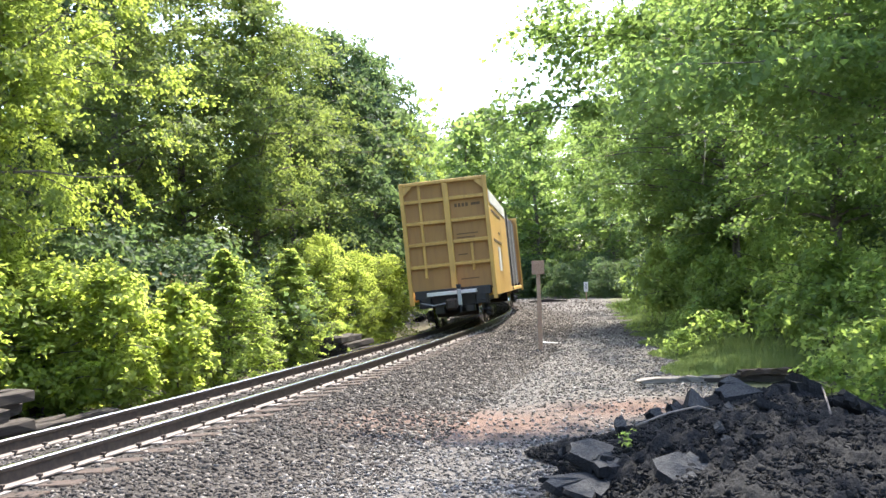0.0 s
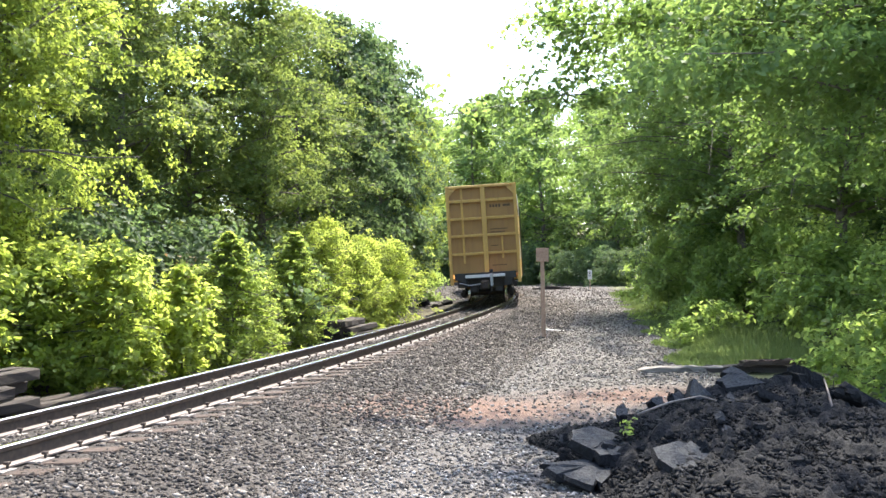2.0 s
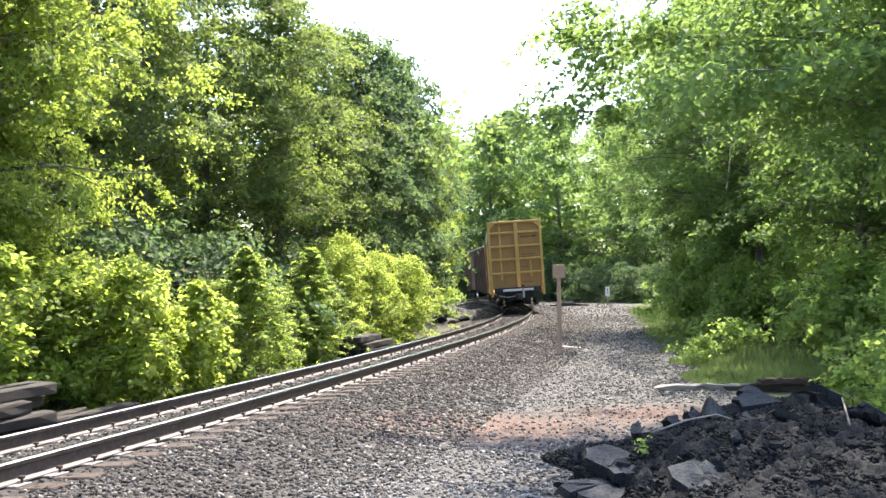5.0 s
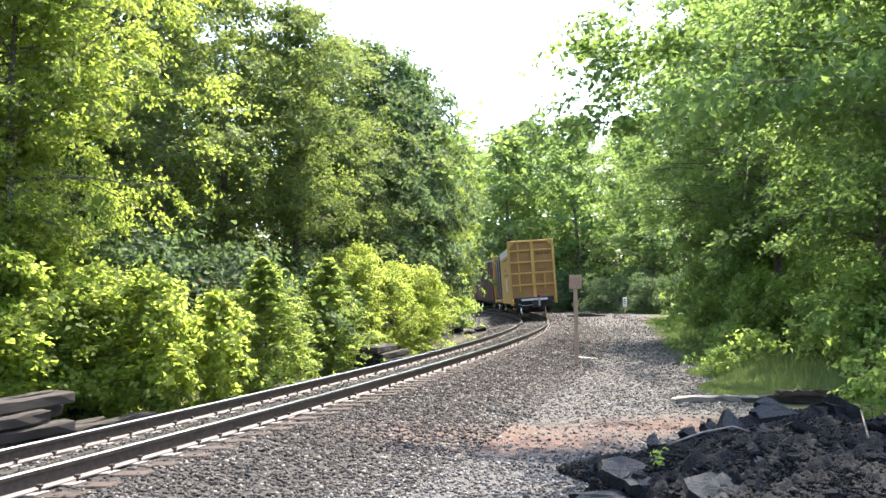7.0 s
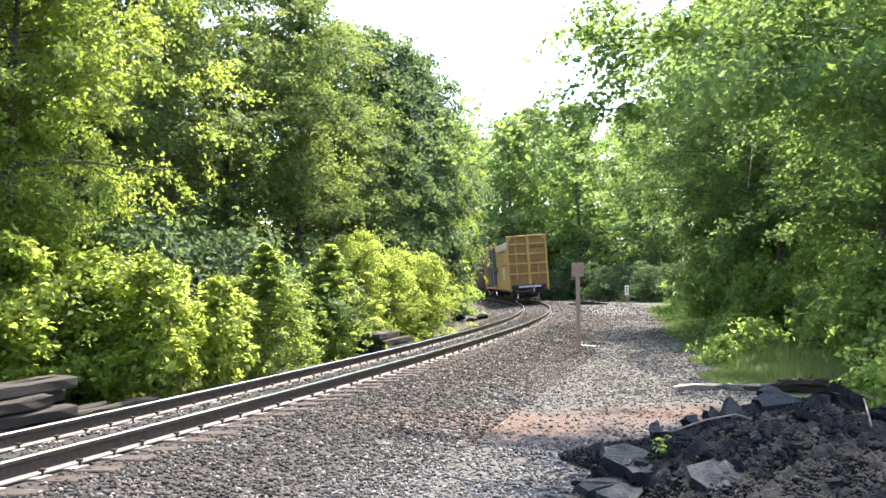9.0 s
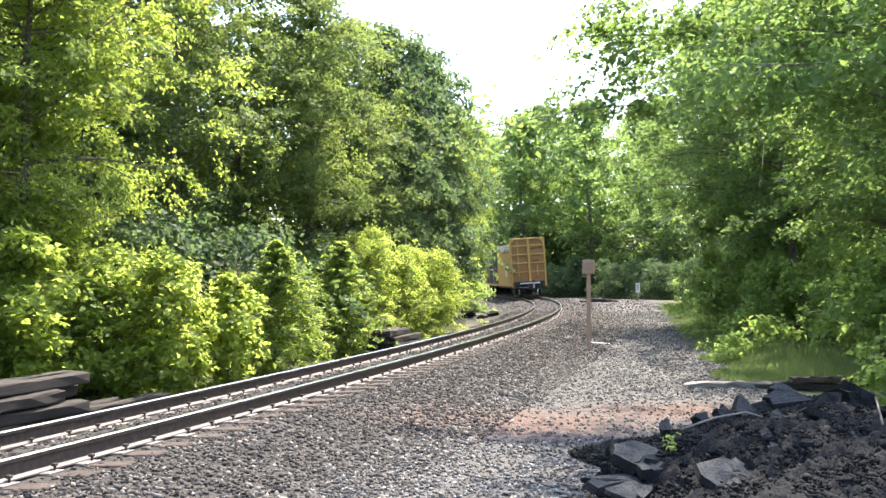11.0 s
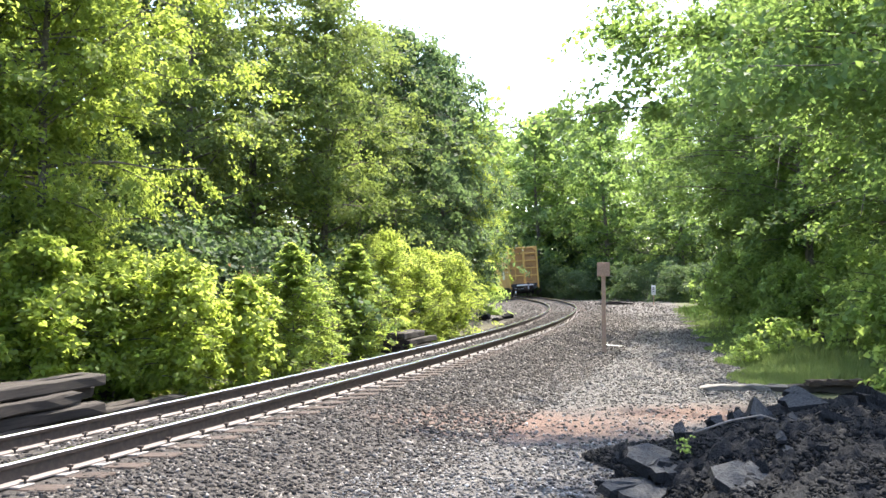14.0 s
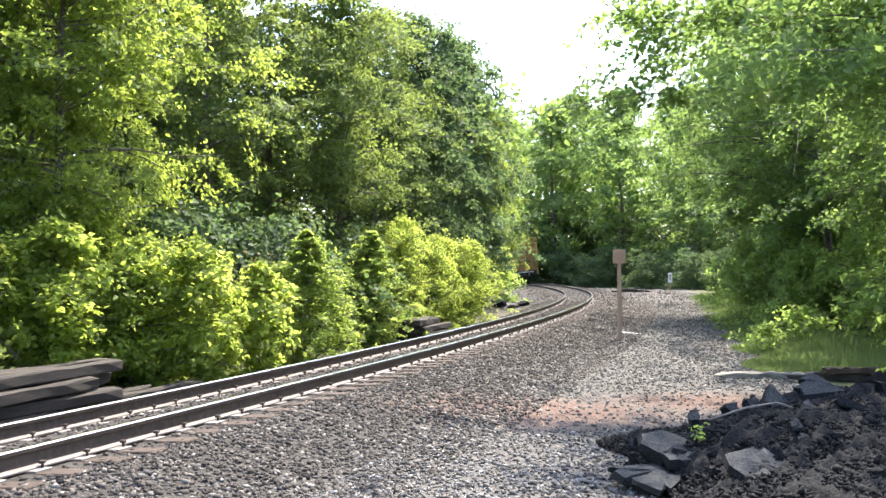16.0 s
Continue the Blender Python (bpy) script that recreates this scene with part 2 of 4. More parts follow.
def raw_mesh(name, verts, faces, material, parent=None):
    """A mesh out of arrays: verts (n, 3) and faces (m, k)."""
    me = bpy.data.meshes.new(name)
    n, k = faces.shape
    me.vertices.add(len(verts))
    me.vertices.foreach_set("co", np.asarray(verts, np.float32).ravel())
    me.loops.add(n * k)
    me.loops.foreach_set("vertex_index", faces.astype(np.int32).ravel())
    me.polygons.add(n)
    me.polygons.foreach_set("loop_start", np.arange(0, n * k, k, dtype=np.int32))
    me.update(calc_edges=True)
    me.validate()
    me.materials.append(material)
    ob = new(name, me)
    ob.parent = parent
    return ob


# ---- the line of the track ----
BEND_AT = [-10, 10, 30, 50, 80, 120, 160]
BEND = [-0.0045, -0.0028, -0.0049, -0.0059, -0.0038, -0.0035, -0.0040]
CANT = 0.0614
RAIL_Z = EYE - 1.4916      # top of rail on the centre line
ARC = np.arange(-30, 260, 0.25)
_h = 0.34336 + np.cumsum(np.interp(ARC, BEND_AT, BEND)) * 0.25
_h += 0.34336 - np.interp(0, ARC, _h)
_x, _y = np.cumsum(np.sin(_h)) * 0.25, np.cumsum(np.cos(_h)) * 0.25
_x += -4.1146 - np.interp(0, ARC, _x)
_y += 8.0 - np.interp(0, ARC, _y)


def track(s):
    """Plan place and heading (radians to the right of +Y) at s metres along the line."""
    return float(np.interp(s, ARC, _x)), float(np.interp(s, ARC, _y)), float(np.interp(s, ARC, _h))


def track_pose(s, o=0.0, z=0.0):
    """Pose on the canted track: o to the right, z above the rail tops, y along the line."""
    x, y, a = track(s)
    return Matrix.Translation((x, y, RAIL_Z)) @ Matrix.Rotation(-a, 4, "Z") @ Matrix.Rotation(-CANT, 4, "Y") @ Matrix.Translation((o, 0, z))


def track_offset(px, py):
    """Signed distance to the right of the centre line, for arrays of plan points."""
    out = np.empty(len(px))
    cx, cy, ch = _x[::2], _y[::2], _h[::2]
    for i in range(0, len(px), 20000):
        dx, dy = px[i:i + 20000, None] - cx, py[i:i + 20000, None] - cy
        d2 = dx * dx + dy * dy
        j = d2.argmin(1)
        r = np.arange(len(j))
        out[i:i + 20000] = np.sign(dx[r, j] * np.cos(ch[j]) - dy[r, j] * np.sin(ch[j])) * np.sqrt(d2[r, j])
    return out


def wave(x, y):
    return 0.5 * np.sin(1.3 * x + 0.7 * y) * np.sin(0.9 * y - 0.4 * x) + 0.3 * np.sin(3.1 * x - 1.7 * y + 1) * np.sin(2.3 * y + 2) + 0.2 * np.sin(6.7 * x + 2 * y) * np.sin(5.9 * y - x)


def ground_z(px, py):
    """Height of the ballast and ground."""
    o = track_offset(px, py)
    bed = RAIL_Z - 0.2
    z = np.interp(o, [-60, -6, -3.0, -1.75, -0.6, 0.6, 0.95, 1.75, 3.0, 4.2, 60], [0.25, -0.12, -0.18, bed - 0.125, bed - 0.027, bed + 0.047, bed + 0.044, bed + 0.064, 0.05, 0.0, 0.0])
    w = wave(px, py)
    return z + np.where(np.abs(o) < 1.7, 0.006, np.where(np.abs(o) < 6, 0.03, 0.05)) * w


# ---- ground ----
def ground():
    xs = np.concatenate([np.linspace(-600, -40, 15), np.linspace(-38, -13, 26), np.arange(-12, 14, 0.18), np.linspace(14, 40, 40), np.linspace(45, 600, 14)])
    ys = np.concatenate([np.linspace(-200, -5, 14), np.linspace(-4, 5, 10), np.arange(5.3, 32, 0.2), np.linspace(32.5, 120, 120), np.linspace(125, 1500, 24)])
    gx, gy = np.meshgrid(xs, ys)
    v = np.stack([gx.ravel(), gy.ravel(), ground_z(gx.ravel(), gy.ravel())], 1)
    nx, ny = len(xs), len(ys)
    i = (np.arange(ny - 1)[:, None] * nx + np.arange(nx - 1)[None]).ravel()
    ob = raw_mesh("ground", v, np.stack([i, i + 1, i + nx + 1, i + nx], 1), GROUND)
    ob.data.polygons.foreach_set("use_smooth", np.ones(len(i), bool))
    tagged(ob, "grey gravel ground with a patch of red earth and grassy edges", "ground", kind="structure")


ground()


def rail(o):
    """One rail with head, web and foot, swept along the line."""
    root = tagged(new("rail"), "long steel rail with rusty web and polished top", "rail", "rails of the track")
    half = {"head": [(0.009, -0.055), (0.034, -0.042), (0.036, -0.012), (0.026, 0.0)], "web": [(0.014, -0.153), (0.009, -0.135), (0.009, -0.054)], "foot": [(0.076, -0.185), (0.076, -0.172), (0.02, -0.153)]}
    steps = [track_pose(float(s)) for s in np.concatenate([np.arange(-22, 60, 1.0), np.arange(60, 200, 2.0)])]
    for name, mats in (("head", [RUST, RAIL_TOP]), ("web", [RUST]), ("foot", [RAIL_FOOT])):
        prof = half[name] + [(-x, z) for x, z in reversed(half[name])]
        n = len(prof)
        bm = bmesh.new()
        rings = [[bm.verts.new(m @ Vector((o + x, 0, z))) for x, z in prof] for m in steps]
        for a, b in zip(rings, rings[1:]):
            for j in range(n):
                f = bm.faces.new((a[j], a[(j + 1) % n], b[(j + 1) % n], b[j]))
                f.material_index = 1 if name == "head" and j in (2, 3, 4) else 0
        bmesh.ops.recalc_face_normals(bm, faces=bm.faces[:])
        part("rail_" + name, bm, mats, root, {"head": "rail head polished bright by wheels", "web": "dark rusty rail web", "foot": "pale dusty rail foot"}[name])


rail(0.755)
rail(-0.755)


# ---- trees ----
def leaves(name, c, n, size, material, parent, rng):
    """Folded leaves at centres c that face about n."""
    N = len(c)
    n = n + rng.normal(0, 0.55, (N, 3))
    n /= np.linalg.norm(n, axis=1)[:, None] + 1e-6
    a = rng.normal(0, 1, (N, 3)) + np.array([0, 0, -0.35])
    a -= (a * n).sum(1)[:, None] * n
    a /= np.linalg.norm(a, axis=1)[:, None] + 1e-6
    b = np.cross(n, a)
    s = (size * rng.uniform(0.65, 1.35, N))[:, None]
    lift = n * s * 0.12
    p, q = rng.uniform(0.25, 0.6, (N, 1)), rng.uniform(0.25, 0.6, (N, 1))
    w1, w2 = rng.uniform(0.28, 0.5, (N, 1)), rng.uniform(0.28, 0.5, (N, 1))
    v = np.stack([c, c + a * s * p + b * s * w1 + lift, c + a * s - lift * rng.uniform(0, 2, (N, 1)), c + a * s * q - b * s * w2 + lift], 1).reshape(-1, 3)
    i = np.arange(N)[:, None] * 4
    f = np.concatenate([i + [0, 2, 1], i + [0, 3, 2]], 1).reshape(-1, 3)
    return raw_mesh(name, v, f, material, parent)


def outline(shape, u):
    """Relative crown radius at the share u of its height."""
    if shape == "cone":
        return float(np.interp(u, [0, 0.1, 0.28, 0.6, 0.85, 1], [0.8, 1.0, 0.97, 0.62, 0.27, 0.03]))
    if shape == "vase":
        return float(np.interp(u, [0, 0.12, 0.3, 0.45, 0.7, 0.9, 1], [0.38, 0.5, 0.85, 1.0, 0.95, 0.55, 0.2]))
    if shape == "tuft":
        return float(np.interp(u, [0, 0.2, 0.5, 0.8, 1], [0.7, 0.95, 1.0, 0.55, 0.12]))
    if shape == "bush":
        return math.sqrt(max(0.02, 1 - (max(0.0, u - 0.35) / 0.68) ** 2))
    return max(0.12, math.sin(math.pi * min(1, 0.14 + 0.86 * u)) ** 0.6)


def tree(label, category, height, radius, base, limbs, sprays, per, spray_r, leaf, mat, seed, shape="round", trunk_r=None, group="", reach=()):
    """A tapered trunk with limbs, and sprays of leaves along them."""
    rng = np.random.default_rng(seed)
    root = tagged(new(category.replace(" ", "_")), label, category, group)
    bm = bmesh.new()
    tr = trunk_r or height * 0.013
    k = 7
    bend = rng.normal(0, 0.015 * height, (k, 2)).cumsum(0) * 0.5
    tp = [Vector((bend[i][0] if i else 0, bend[i][1] if i else 0, height * 0.97 * i / (k - 1) - (0.3 if i == 0 else 0))) for i in range(k)]
    tube(bm, tp, [tr * (1.25 if i == 0 else 1 - 0.9 * i / (k - 1)) for i in range(k)], 7)
    cs, ns = [], []
    for j in range(limbs + len(reach)):
        u = (j + rng.uniform(0, 1)) / limbs
        if j >= limbs:
            u = reach[j - limbs][0] / height
        z = height * (base + (1 - base) * u * 0.94) if j < limbs else reach[j - limbs][0]
        q = z / (height * 0.97) * (k - 1)
        i0 = min(int(q), k - 2)
        p0 = tp[i0].lerp(tp[i0 + 1], min(1.0, q - i0))
        az = j * 2.399 + rng.normal(0, 0.35)
        ln = radius * outline(shape, u) * (rng.uniform(0.9, 1.05) if shape == "cone" else rng.uniform(0.72, 1.15))
        up = rng.uniform(0.1, 0.5) + (0.5 if shape == "cone" else 0.15) * u
        if j >= limbs:
            _, az, ln, up = reach[j - limbs]
        pts = [p0]
        d = Vector((math.cos(az), math.sin(az), up)).normalized()
        for i in range(4):
            d = (d + Vector(rng.normal(0, 0.16 if j < limbs else 0.07, 3)) + Vector((0, 0, -0.07))).normalized()
            pts.append(pts[-1] + d * ln / 4)
        if radius > 0.9:
            tube(bm, pts, [max(0.008, tr * 0.3 * (1 - 0.8 * u) * (1 - 0.23 * i)) for i in range(5)], 4, cap=False)
        for i in range(sprays if j < limbs else sprays * 3):
            w = 0.22 + 0.8 * (i % sprays + rng.uniform(0, 1)) / sprays
            e = min(w * 4, 3.999)
            c = pts[int(e)].lerp(pts[int(e) + 1], e - int(e))
            side = rng.normal(0, 1, 3) * np.array([1, 1, 0.55]) * (ln if j < limbs else 1.7) * 0.17 * (0.4 + w)
            c = np.array(c) + side
            r = spray_r * rng.uniform(0.6, 1.25) * (max(0.3, 1 - 0.8 * u) if shape == "cone" else 1)
            tilt = np.array([c[0] - p0.x, c[1] - p0.y, 0.0])
            tilt = tilt / (np.linalg.norm(tilt) + 0.1) * rng.uniform(0.1, 0.9) + np.array([0, 0, 1]) + rng.normal(0, 0.25, 3)
            tilt /= np.linalg.norm(tilt)
            n = int(per * rng.uniform(0.6, 1.4))
            off = rng.normal(0, 0.5, (n, 3)) * r
            off -= (off @ tilt)[:, None] * tilt * 0.62
            off[:, 2] -= 0.12 * (off[:, 0] ** 2 + off[:, 1] ** 2) / r
            cs.append(c + off)
            ns.append(np.repeat(tilt[None], n, 0))
    part("trunk", bm, BARK, root)
    c, n = np.concatenate(cs), np.concatenate(ns)
    c[:, 2] = np.maximum(c[:, 2], 0.04)
    leaves("crown", c, n, leaf, mat, root, rng)
    return root


def put_tree(t, x, y, turn=0.0, grow=1.0, high=None, copy=True, sink=0.05):
    z = float(ground_z(np.array([x]), np.array([y]))[0]) - sink
    m = Matrix.Translation((x, y, z)) @ Matrix.Rotation(radians(turn), 4, "Z") @ Matrix.Diagonal((grow, grow, high or grow, 1))
    if copy:
        return copy_thing(t, m)
    t.matrix_basis = m
    return t


def woods():
    grp = "trees along the track"
    maple = tree("tall broadleaf maple with layered bright green sprays", "maple tree", 13, 4.3, 0.16, 72, 9, 92, 0.46, 0.105, LEAF_MAPLE, 11, group=grp)
    birch = tree("tall slender birch with fine light green leaves", "birch tree", 13, 3.4, 0.2, 56, 9, 54, 0.46, 0.12, LEAF_BIRCH, 12, group=grp)
    oak = tree("broad oak with deep green leaves and low limbs", "oak tree", 13, 5.9, 0.24, 66, 9, 66, 0.46, 0.125, LEAF_OAK, 13, "vase", group=grp)
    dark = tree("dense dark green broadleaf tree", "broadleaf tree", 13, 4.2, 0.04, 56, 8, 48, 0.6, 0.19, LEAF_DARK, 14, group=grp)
    # dark leaf colour here stands in for the shade inside the wood
    back = tree("broadleaf tree standing deeper in the wood, its shade put into dark leaves", "woodland tree", 14, 4.6, 0.03, 46, 7, 34, 0.9, 0.27, LEAF_DARK, 16, group="wood behind the front trees")
    far = tree("distant broadleaf tree in the wood behind the curve", "woodland tree", 21.5, 6.0, 0.02, 60, 8, 28, 0.85, 0.36, LEAF_OAK, 15, group="wood behind the curve")
    over = tree("oak with long leafy branches hanging over the gravel", "oak tree", 10.5, 5.6, 0.33, 60, 11, 72, 0.42, 0.096, LEAF_OAK, 17, "vase", group=grp,
                reach=((4.2, 3.3, 7.7, 0.2), (4.9, 3.05, 6.1, 0.25), (4.0, 3.5, 5.6, 0.2), (5.6, 3.35, 6.1, 0.25), (5.2, 2.9, 5.6, 0.2), (4.4, 3.75, 5.8, 0.2), (6.2, 3.2, 6.0, 0.2)))
    # beside the left of the line, front row
    put_tree(maple, -8.9, 19.0, 0, 1.0, 0.95, copy=False)
    put_tree(maple, -7.5, 18.4, 140, 0.78, 1.0)
    put_tree(birch, -6.9, 26.5, 0, copy=False)
    put_tree(birch, -3.2, 30.5, 130, 0.95, 0.92)
    put_tree(birch, -5.4, 30.0, 200, 1.0, 1.05)
    put_tree(dark, -1.5, 41, 40, 1.0, 1.06)
    put_tree(dark, 0.2, 51, 0, copy=False).scale = (1.05, 1.05, 1.1)
    put_tree(maple, 2.2, 50.5, 90, 0.56, 0.92)
    put_tree(dark, 0.6, 47.5, 150, 0.8, 1.02)
    put_tree(birch, -2.6, 37, 250, 0.95, 0.98)
    put_tree(dark, 1.3, 63, 200, 0.95)
    put_tree(dark, 2.6, 76, 100, 0.95)
    # deeper rows on the left
    for x, y, a, g, src in ((-13, 18, 40, 1.15, back), (-12, 31, 90, 1.1, back), (-9, 33, 210, 1.0, back), (-6, 43, 300, 1.0, back), (2.0, 92, 100, 1.0, back),
                            (-4, 55, 10, 1.0, back), (-15, 34, 20, 1.1, back), (-12, 48, 20, 1.1, back), (-11, 10, 60, 1.0, maple), (-2, 66, 60, 1.0, back), (-0.5, 80, 60, 1.0, back)):
        put_tree(src, x, y, a, g)
    # right of the gravel way
    put_tree(over, 8.6, 13.0, 0, copy=False)
    put_tree(oak, 10.6, 21.0, 0, 1.0, 0.9, copy=False)
    for x, y, a, g, src in ((12.0, 28.5, 140, 1.0, oak), (14.8, 37, 250, 1.08, oak), (17.4, 47, 20, 1.05, oak),
                            (20.5, 58, 100, 1.05, dark), (24.5, 70, 200, 1.1, back), (18, 25, 190, 1.15, back), (21, 36, 80, 1.2, back),
                            (25, 48, 300, 1.2, back), (29, 62, 30, 1.2, back)):
        put_tree(src, x, y, a, g)
    put_tree(oak, 12.4, 33, 200, 1.0, 1.1)
    put_tree(back, 16, 15, 0, copy=False)
    # the wood behind the curve
    put_tree(far, 12.5, 104, 0, copy=False)
    for x, y, a, g in ((19, 99, 60, 1.02), (25, 92, 120, 0.95), (6.5, 114, 200, 1.05), (31, 84, 300, 0.9), (16, 112, 30, 1.12), (-2, 122, 80, 1.05), (36, 98, 10, 1.0),
                       (-12, 118, 160, 1.0), (-22, 105, 40, 1.0), (27, 110, 250, 1.1), (-20, 75, 90, 0.9), (-28, 55, 90, 0.9), (38, 72, 10, 0.9), (34, 50, 200, 0.9), (10, 128, 20, 1.1), (21, 122, 90, 1.1), (31, 118, 150, 1.1), (1, 134, 200, 1.1), (15, 136, 300, 1.15), (26, 133, 10, 1.15), (-8, 132, 10, 1.1)):
        put_tree(far, x, y, a, g)


def undergrowth():
    cone = tree("young pyramid-shaped birch sapling, fine-leaved and yellow-green", "sapling", 3.1, 1.0, 0.01, 150, 6, 26, 0.15, 0.055, LEAF_SAPLING, 21, "cone", 0.02, "saplings beside the track")
    bush = tree("rounded leafy bush, bright yellow-green in the sun", "bush", 2.9, 1.15, 0.02, 90, 6, 30, 0.2, 0.062, LEAF_BUSH, 22, "bush", 0.025, "bushes beside the track")
    maplet = tree("bushy young maple with layered bright green leaves", "bush", 2.7, 1.0, 0.02, 50, 6, 40, 0.24, 0.09, LEAF_BUSH, 27, "tuft", 0.025, "bushes beside the track")
    tipped = tree("slim young maple with reddish new leaves at its tips", "sapling", 2.25, 0.72, 0.02, 34, 5, 24, 0.2, 0.11, LEAF_BUSH, 28, "tuft", 0.02)
    low = tree("low deep green undergrowth shrub", "shrub", 2.3, 1.7, 0.02, 34, 5, 40, 0.4, 0.13, LEAF_SHRUB, 23, "bush", 0.025, "shrubs at the edge of the wood")
    weed = tree("small leafy weed growing on the gravel edge", "weed", 0.55, 0.34, 0.02, 14, 3, 16, 0.14, 0.06, LEAF_SHRUB, 24, "bush", 0.008, "weeds at the gravel edge")
    put_tree(cone, -2.9, 20.5, 0, copy=False).scale = (1.3, 1.3, 1.0)
    put_tree(cone, -1.9, 25.4, 100, 1.4 / 1.3, 1.06)
    put_tree(cone, -3.1, 24.4, 200, 0.85, 0.95)
    put_tree(tipped, -3.5, 17.9, 0, copy=False)
    tips = np.random.default_rng(61)
    at = np.stack([tips.normal(0, 0.22, 45), tips.normal(0, 0.22, 45), 1.75 + tips.uniform(0, 0.6, 45)], 1)
    leaves("new_leaves", at, np.tile((0.0, -0.2, 1.0), (45, 1)), 0.065, LEAF_RED, tipped, tips)["label"] = "reddish young leaves"
    put_tree(maplet, -4.4, 16.6, 0, copy=False)
    for x, y, a, g, h in ((-5.5, 16.4, 60, 1.05, 0.9), (-6.55, 15.6, 150, 1.2, 1.1), (-7.7, 14.6, 240, 1.25, 1.15), (-5.6, 17.6, 20, 1.1, 1.02), (-8.6, 12.8, 300, 1.2, 1.1), (-6.9, 17.6, 100, 1.1, 1.25)):
        put_tree(maplet, x, y, a, g, h)
    put_tree(bush, -0.4, 29.6, 0, copy=False)
    for x, y, a, g, h in ((0.75, 32.2, 30, 1.1, 1.05), (-0.1, 31.2, 200, 1.0, 1.12), (-1.3, 28.0, 120, 0.9, 1.15), (-1.4, 30.4, 80, 1.0, 1.3)):
        put_tree(bush, x, y, a, g, h)
    # dark leaves paint the shaded wood interior behind saplings and along the far edge
    hedge = tree("dense undergrowth before the wood, the wood's shade put into its dark leaves", "shrub", 3.4, 2.6, 0.01, 34, 5, 34, 0.6, 0.17, LEAF_DARK, 26, "bush", 0.03, "shrubs at the edge of the wood")
    put_tree(low, 10.2, 19.2, 0, copy=False)
    for x, y, a, g, h in ((9.9, 16.4, 50, 0.9, 0.9), (11.2, 22.6, 90, 1, 1.1), (12.0, 26, 20, 1, 1.2), (12.5, 30.5, 200, 1.1, 1.3), (13.7, 35.5, 120, 1.1, 1.3), (14.9, 41, 10, 1.2, 1.3),
                          (16.6, 47, 70, 1.2, 1.3), (18.6, 54, 290, 1.3, 1.4), (21.5, 61, 10, 1.3, 1.4), (9.0, 13.6, 200, 0.8, 0.8), (8.3, 11.6, 130, 0.7, 0.75), (-0.9, 36, 0, 1.0, 1.0), (0.4, 43, 80, 1, 1.1),
                          (3.0, 57, 30, 1, 1.2), (11.0, 30.2, 30, 0.95, 1.2), (10.6, 27.4, 80, 0.8, 1.0), (12.2, 33.4, 10, 0.95, 1.2), (10.7, 32.6, 10, 0.7, 1.2)):
        put_tree(low, x, y, a, g, h)
    put_tree(hedge, -9.5, 20, 10, copy=False)
    for x, y, a, g in ((-5.6, 29, 100, 1.0), (-8, 24, 250, 1.0), (-1.6, 45, 10, 1.0), (-10.5, 16.5, 250, 1.0), (-6.4, 20.2, 30, 0.9), (-4.4, 23.6, 130, 0.9), (-3.6, 33, 130, 1.0), (-2.6, 27, 200, 0.75), (23, 68, 30, 1.0), (25, 78, 130, 1.0), (21.5, 80, 30, 0.9), (22, 86, 200, 1.0), (18.5, 85, 60, 0.9),
                       (17, 95, 300, 1.1), (14.5, 91, 60, 0.8), (13, 98, 160, 1.0), (9, 103, 160, 1.0), (5, 107, 20, 1.1), (26, 72, 160, 1.2), (24, 91, 10, 1.2), (14, 20, 0, 0.9), (16, 27, 90, 1.0), (4, 113, 0, 2.0), (9, 111, 70, 2.1), (13.5, 109, 150, 2.2), (18, 107, 220, 2.2), (22, 104, 300, 2.1), (27, 99, 40, 2.1), (31, 93, 100, 2.0)):
        put_tree(hedge, x, y, a, g)
    put_tree(weed, 7.0, 20.6, 0, 1.3, 1.2, copy=False).scale = (1.3, 1.3, 1.2)
    for x, y, a, g in ((7.6, 13.6, 40, 1.6), (6.9, 11.8, 90, 1.3), (8.1, 15.0, 10, 1.4), (8.3, 22, 70, 1.5), (6.6, 12.9, 160, 1.0), (9.3, 26.5, 30, 1.4), (7.4, 9.9, 20, 1.6), (6.9, 10.6, 70, 1.2)):
        put_tree(weed, x, y, a, g)


def grass():
    """Blades of grass between the gravel and the wood."""
    rng = np.random.default_rng(5)
    n = 90000
    y = 15.9 + 46 * rng.uniform(0, 1, n) ** 1.6
    x = 0.238 * y + 1.75 + np.abs(rng.normal(0, 1.5, n)) + 0.3 * np.sin(y * 1.7)
    z = ground_z(x, y)
    h = rng.uniform(0.06, 0.3, n) * np.clip((x - 0.238 * y - 1.6) / 1.2, 0.35, 1.2)
    a = rng.uniform(0, 6.28, n)
    w = 0.012
    p = np.stack([x, y, z - 0.01], 1)
    side = np.stack([np.cos(a), np.sin(a), 0 * a], 1) * w
    tip = p + np.stack([rng.normal(0, 0.35, n) * h, rng.normal(0, 0.35, n) * h, h], 1)
    v = np.stack([p - side, p + side, tip], 1).reshape(-1, 3)
    ob = raw_mesh("grass", v, np.arange(3 * n).reshape(-1, 3), GRASS)
    tagged(ob, "short ragged green grass between gravel and wood", "grass", kind="stuff")


woods()
undergrowth()
grass()


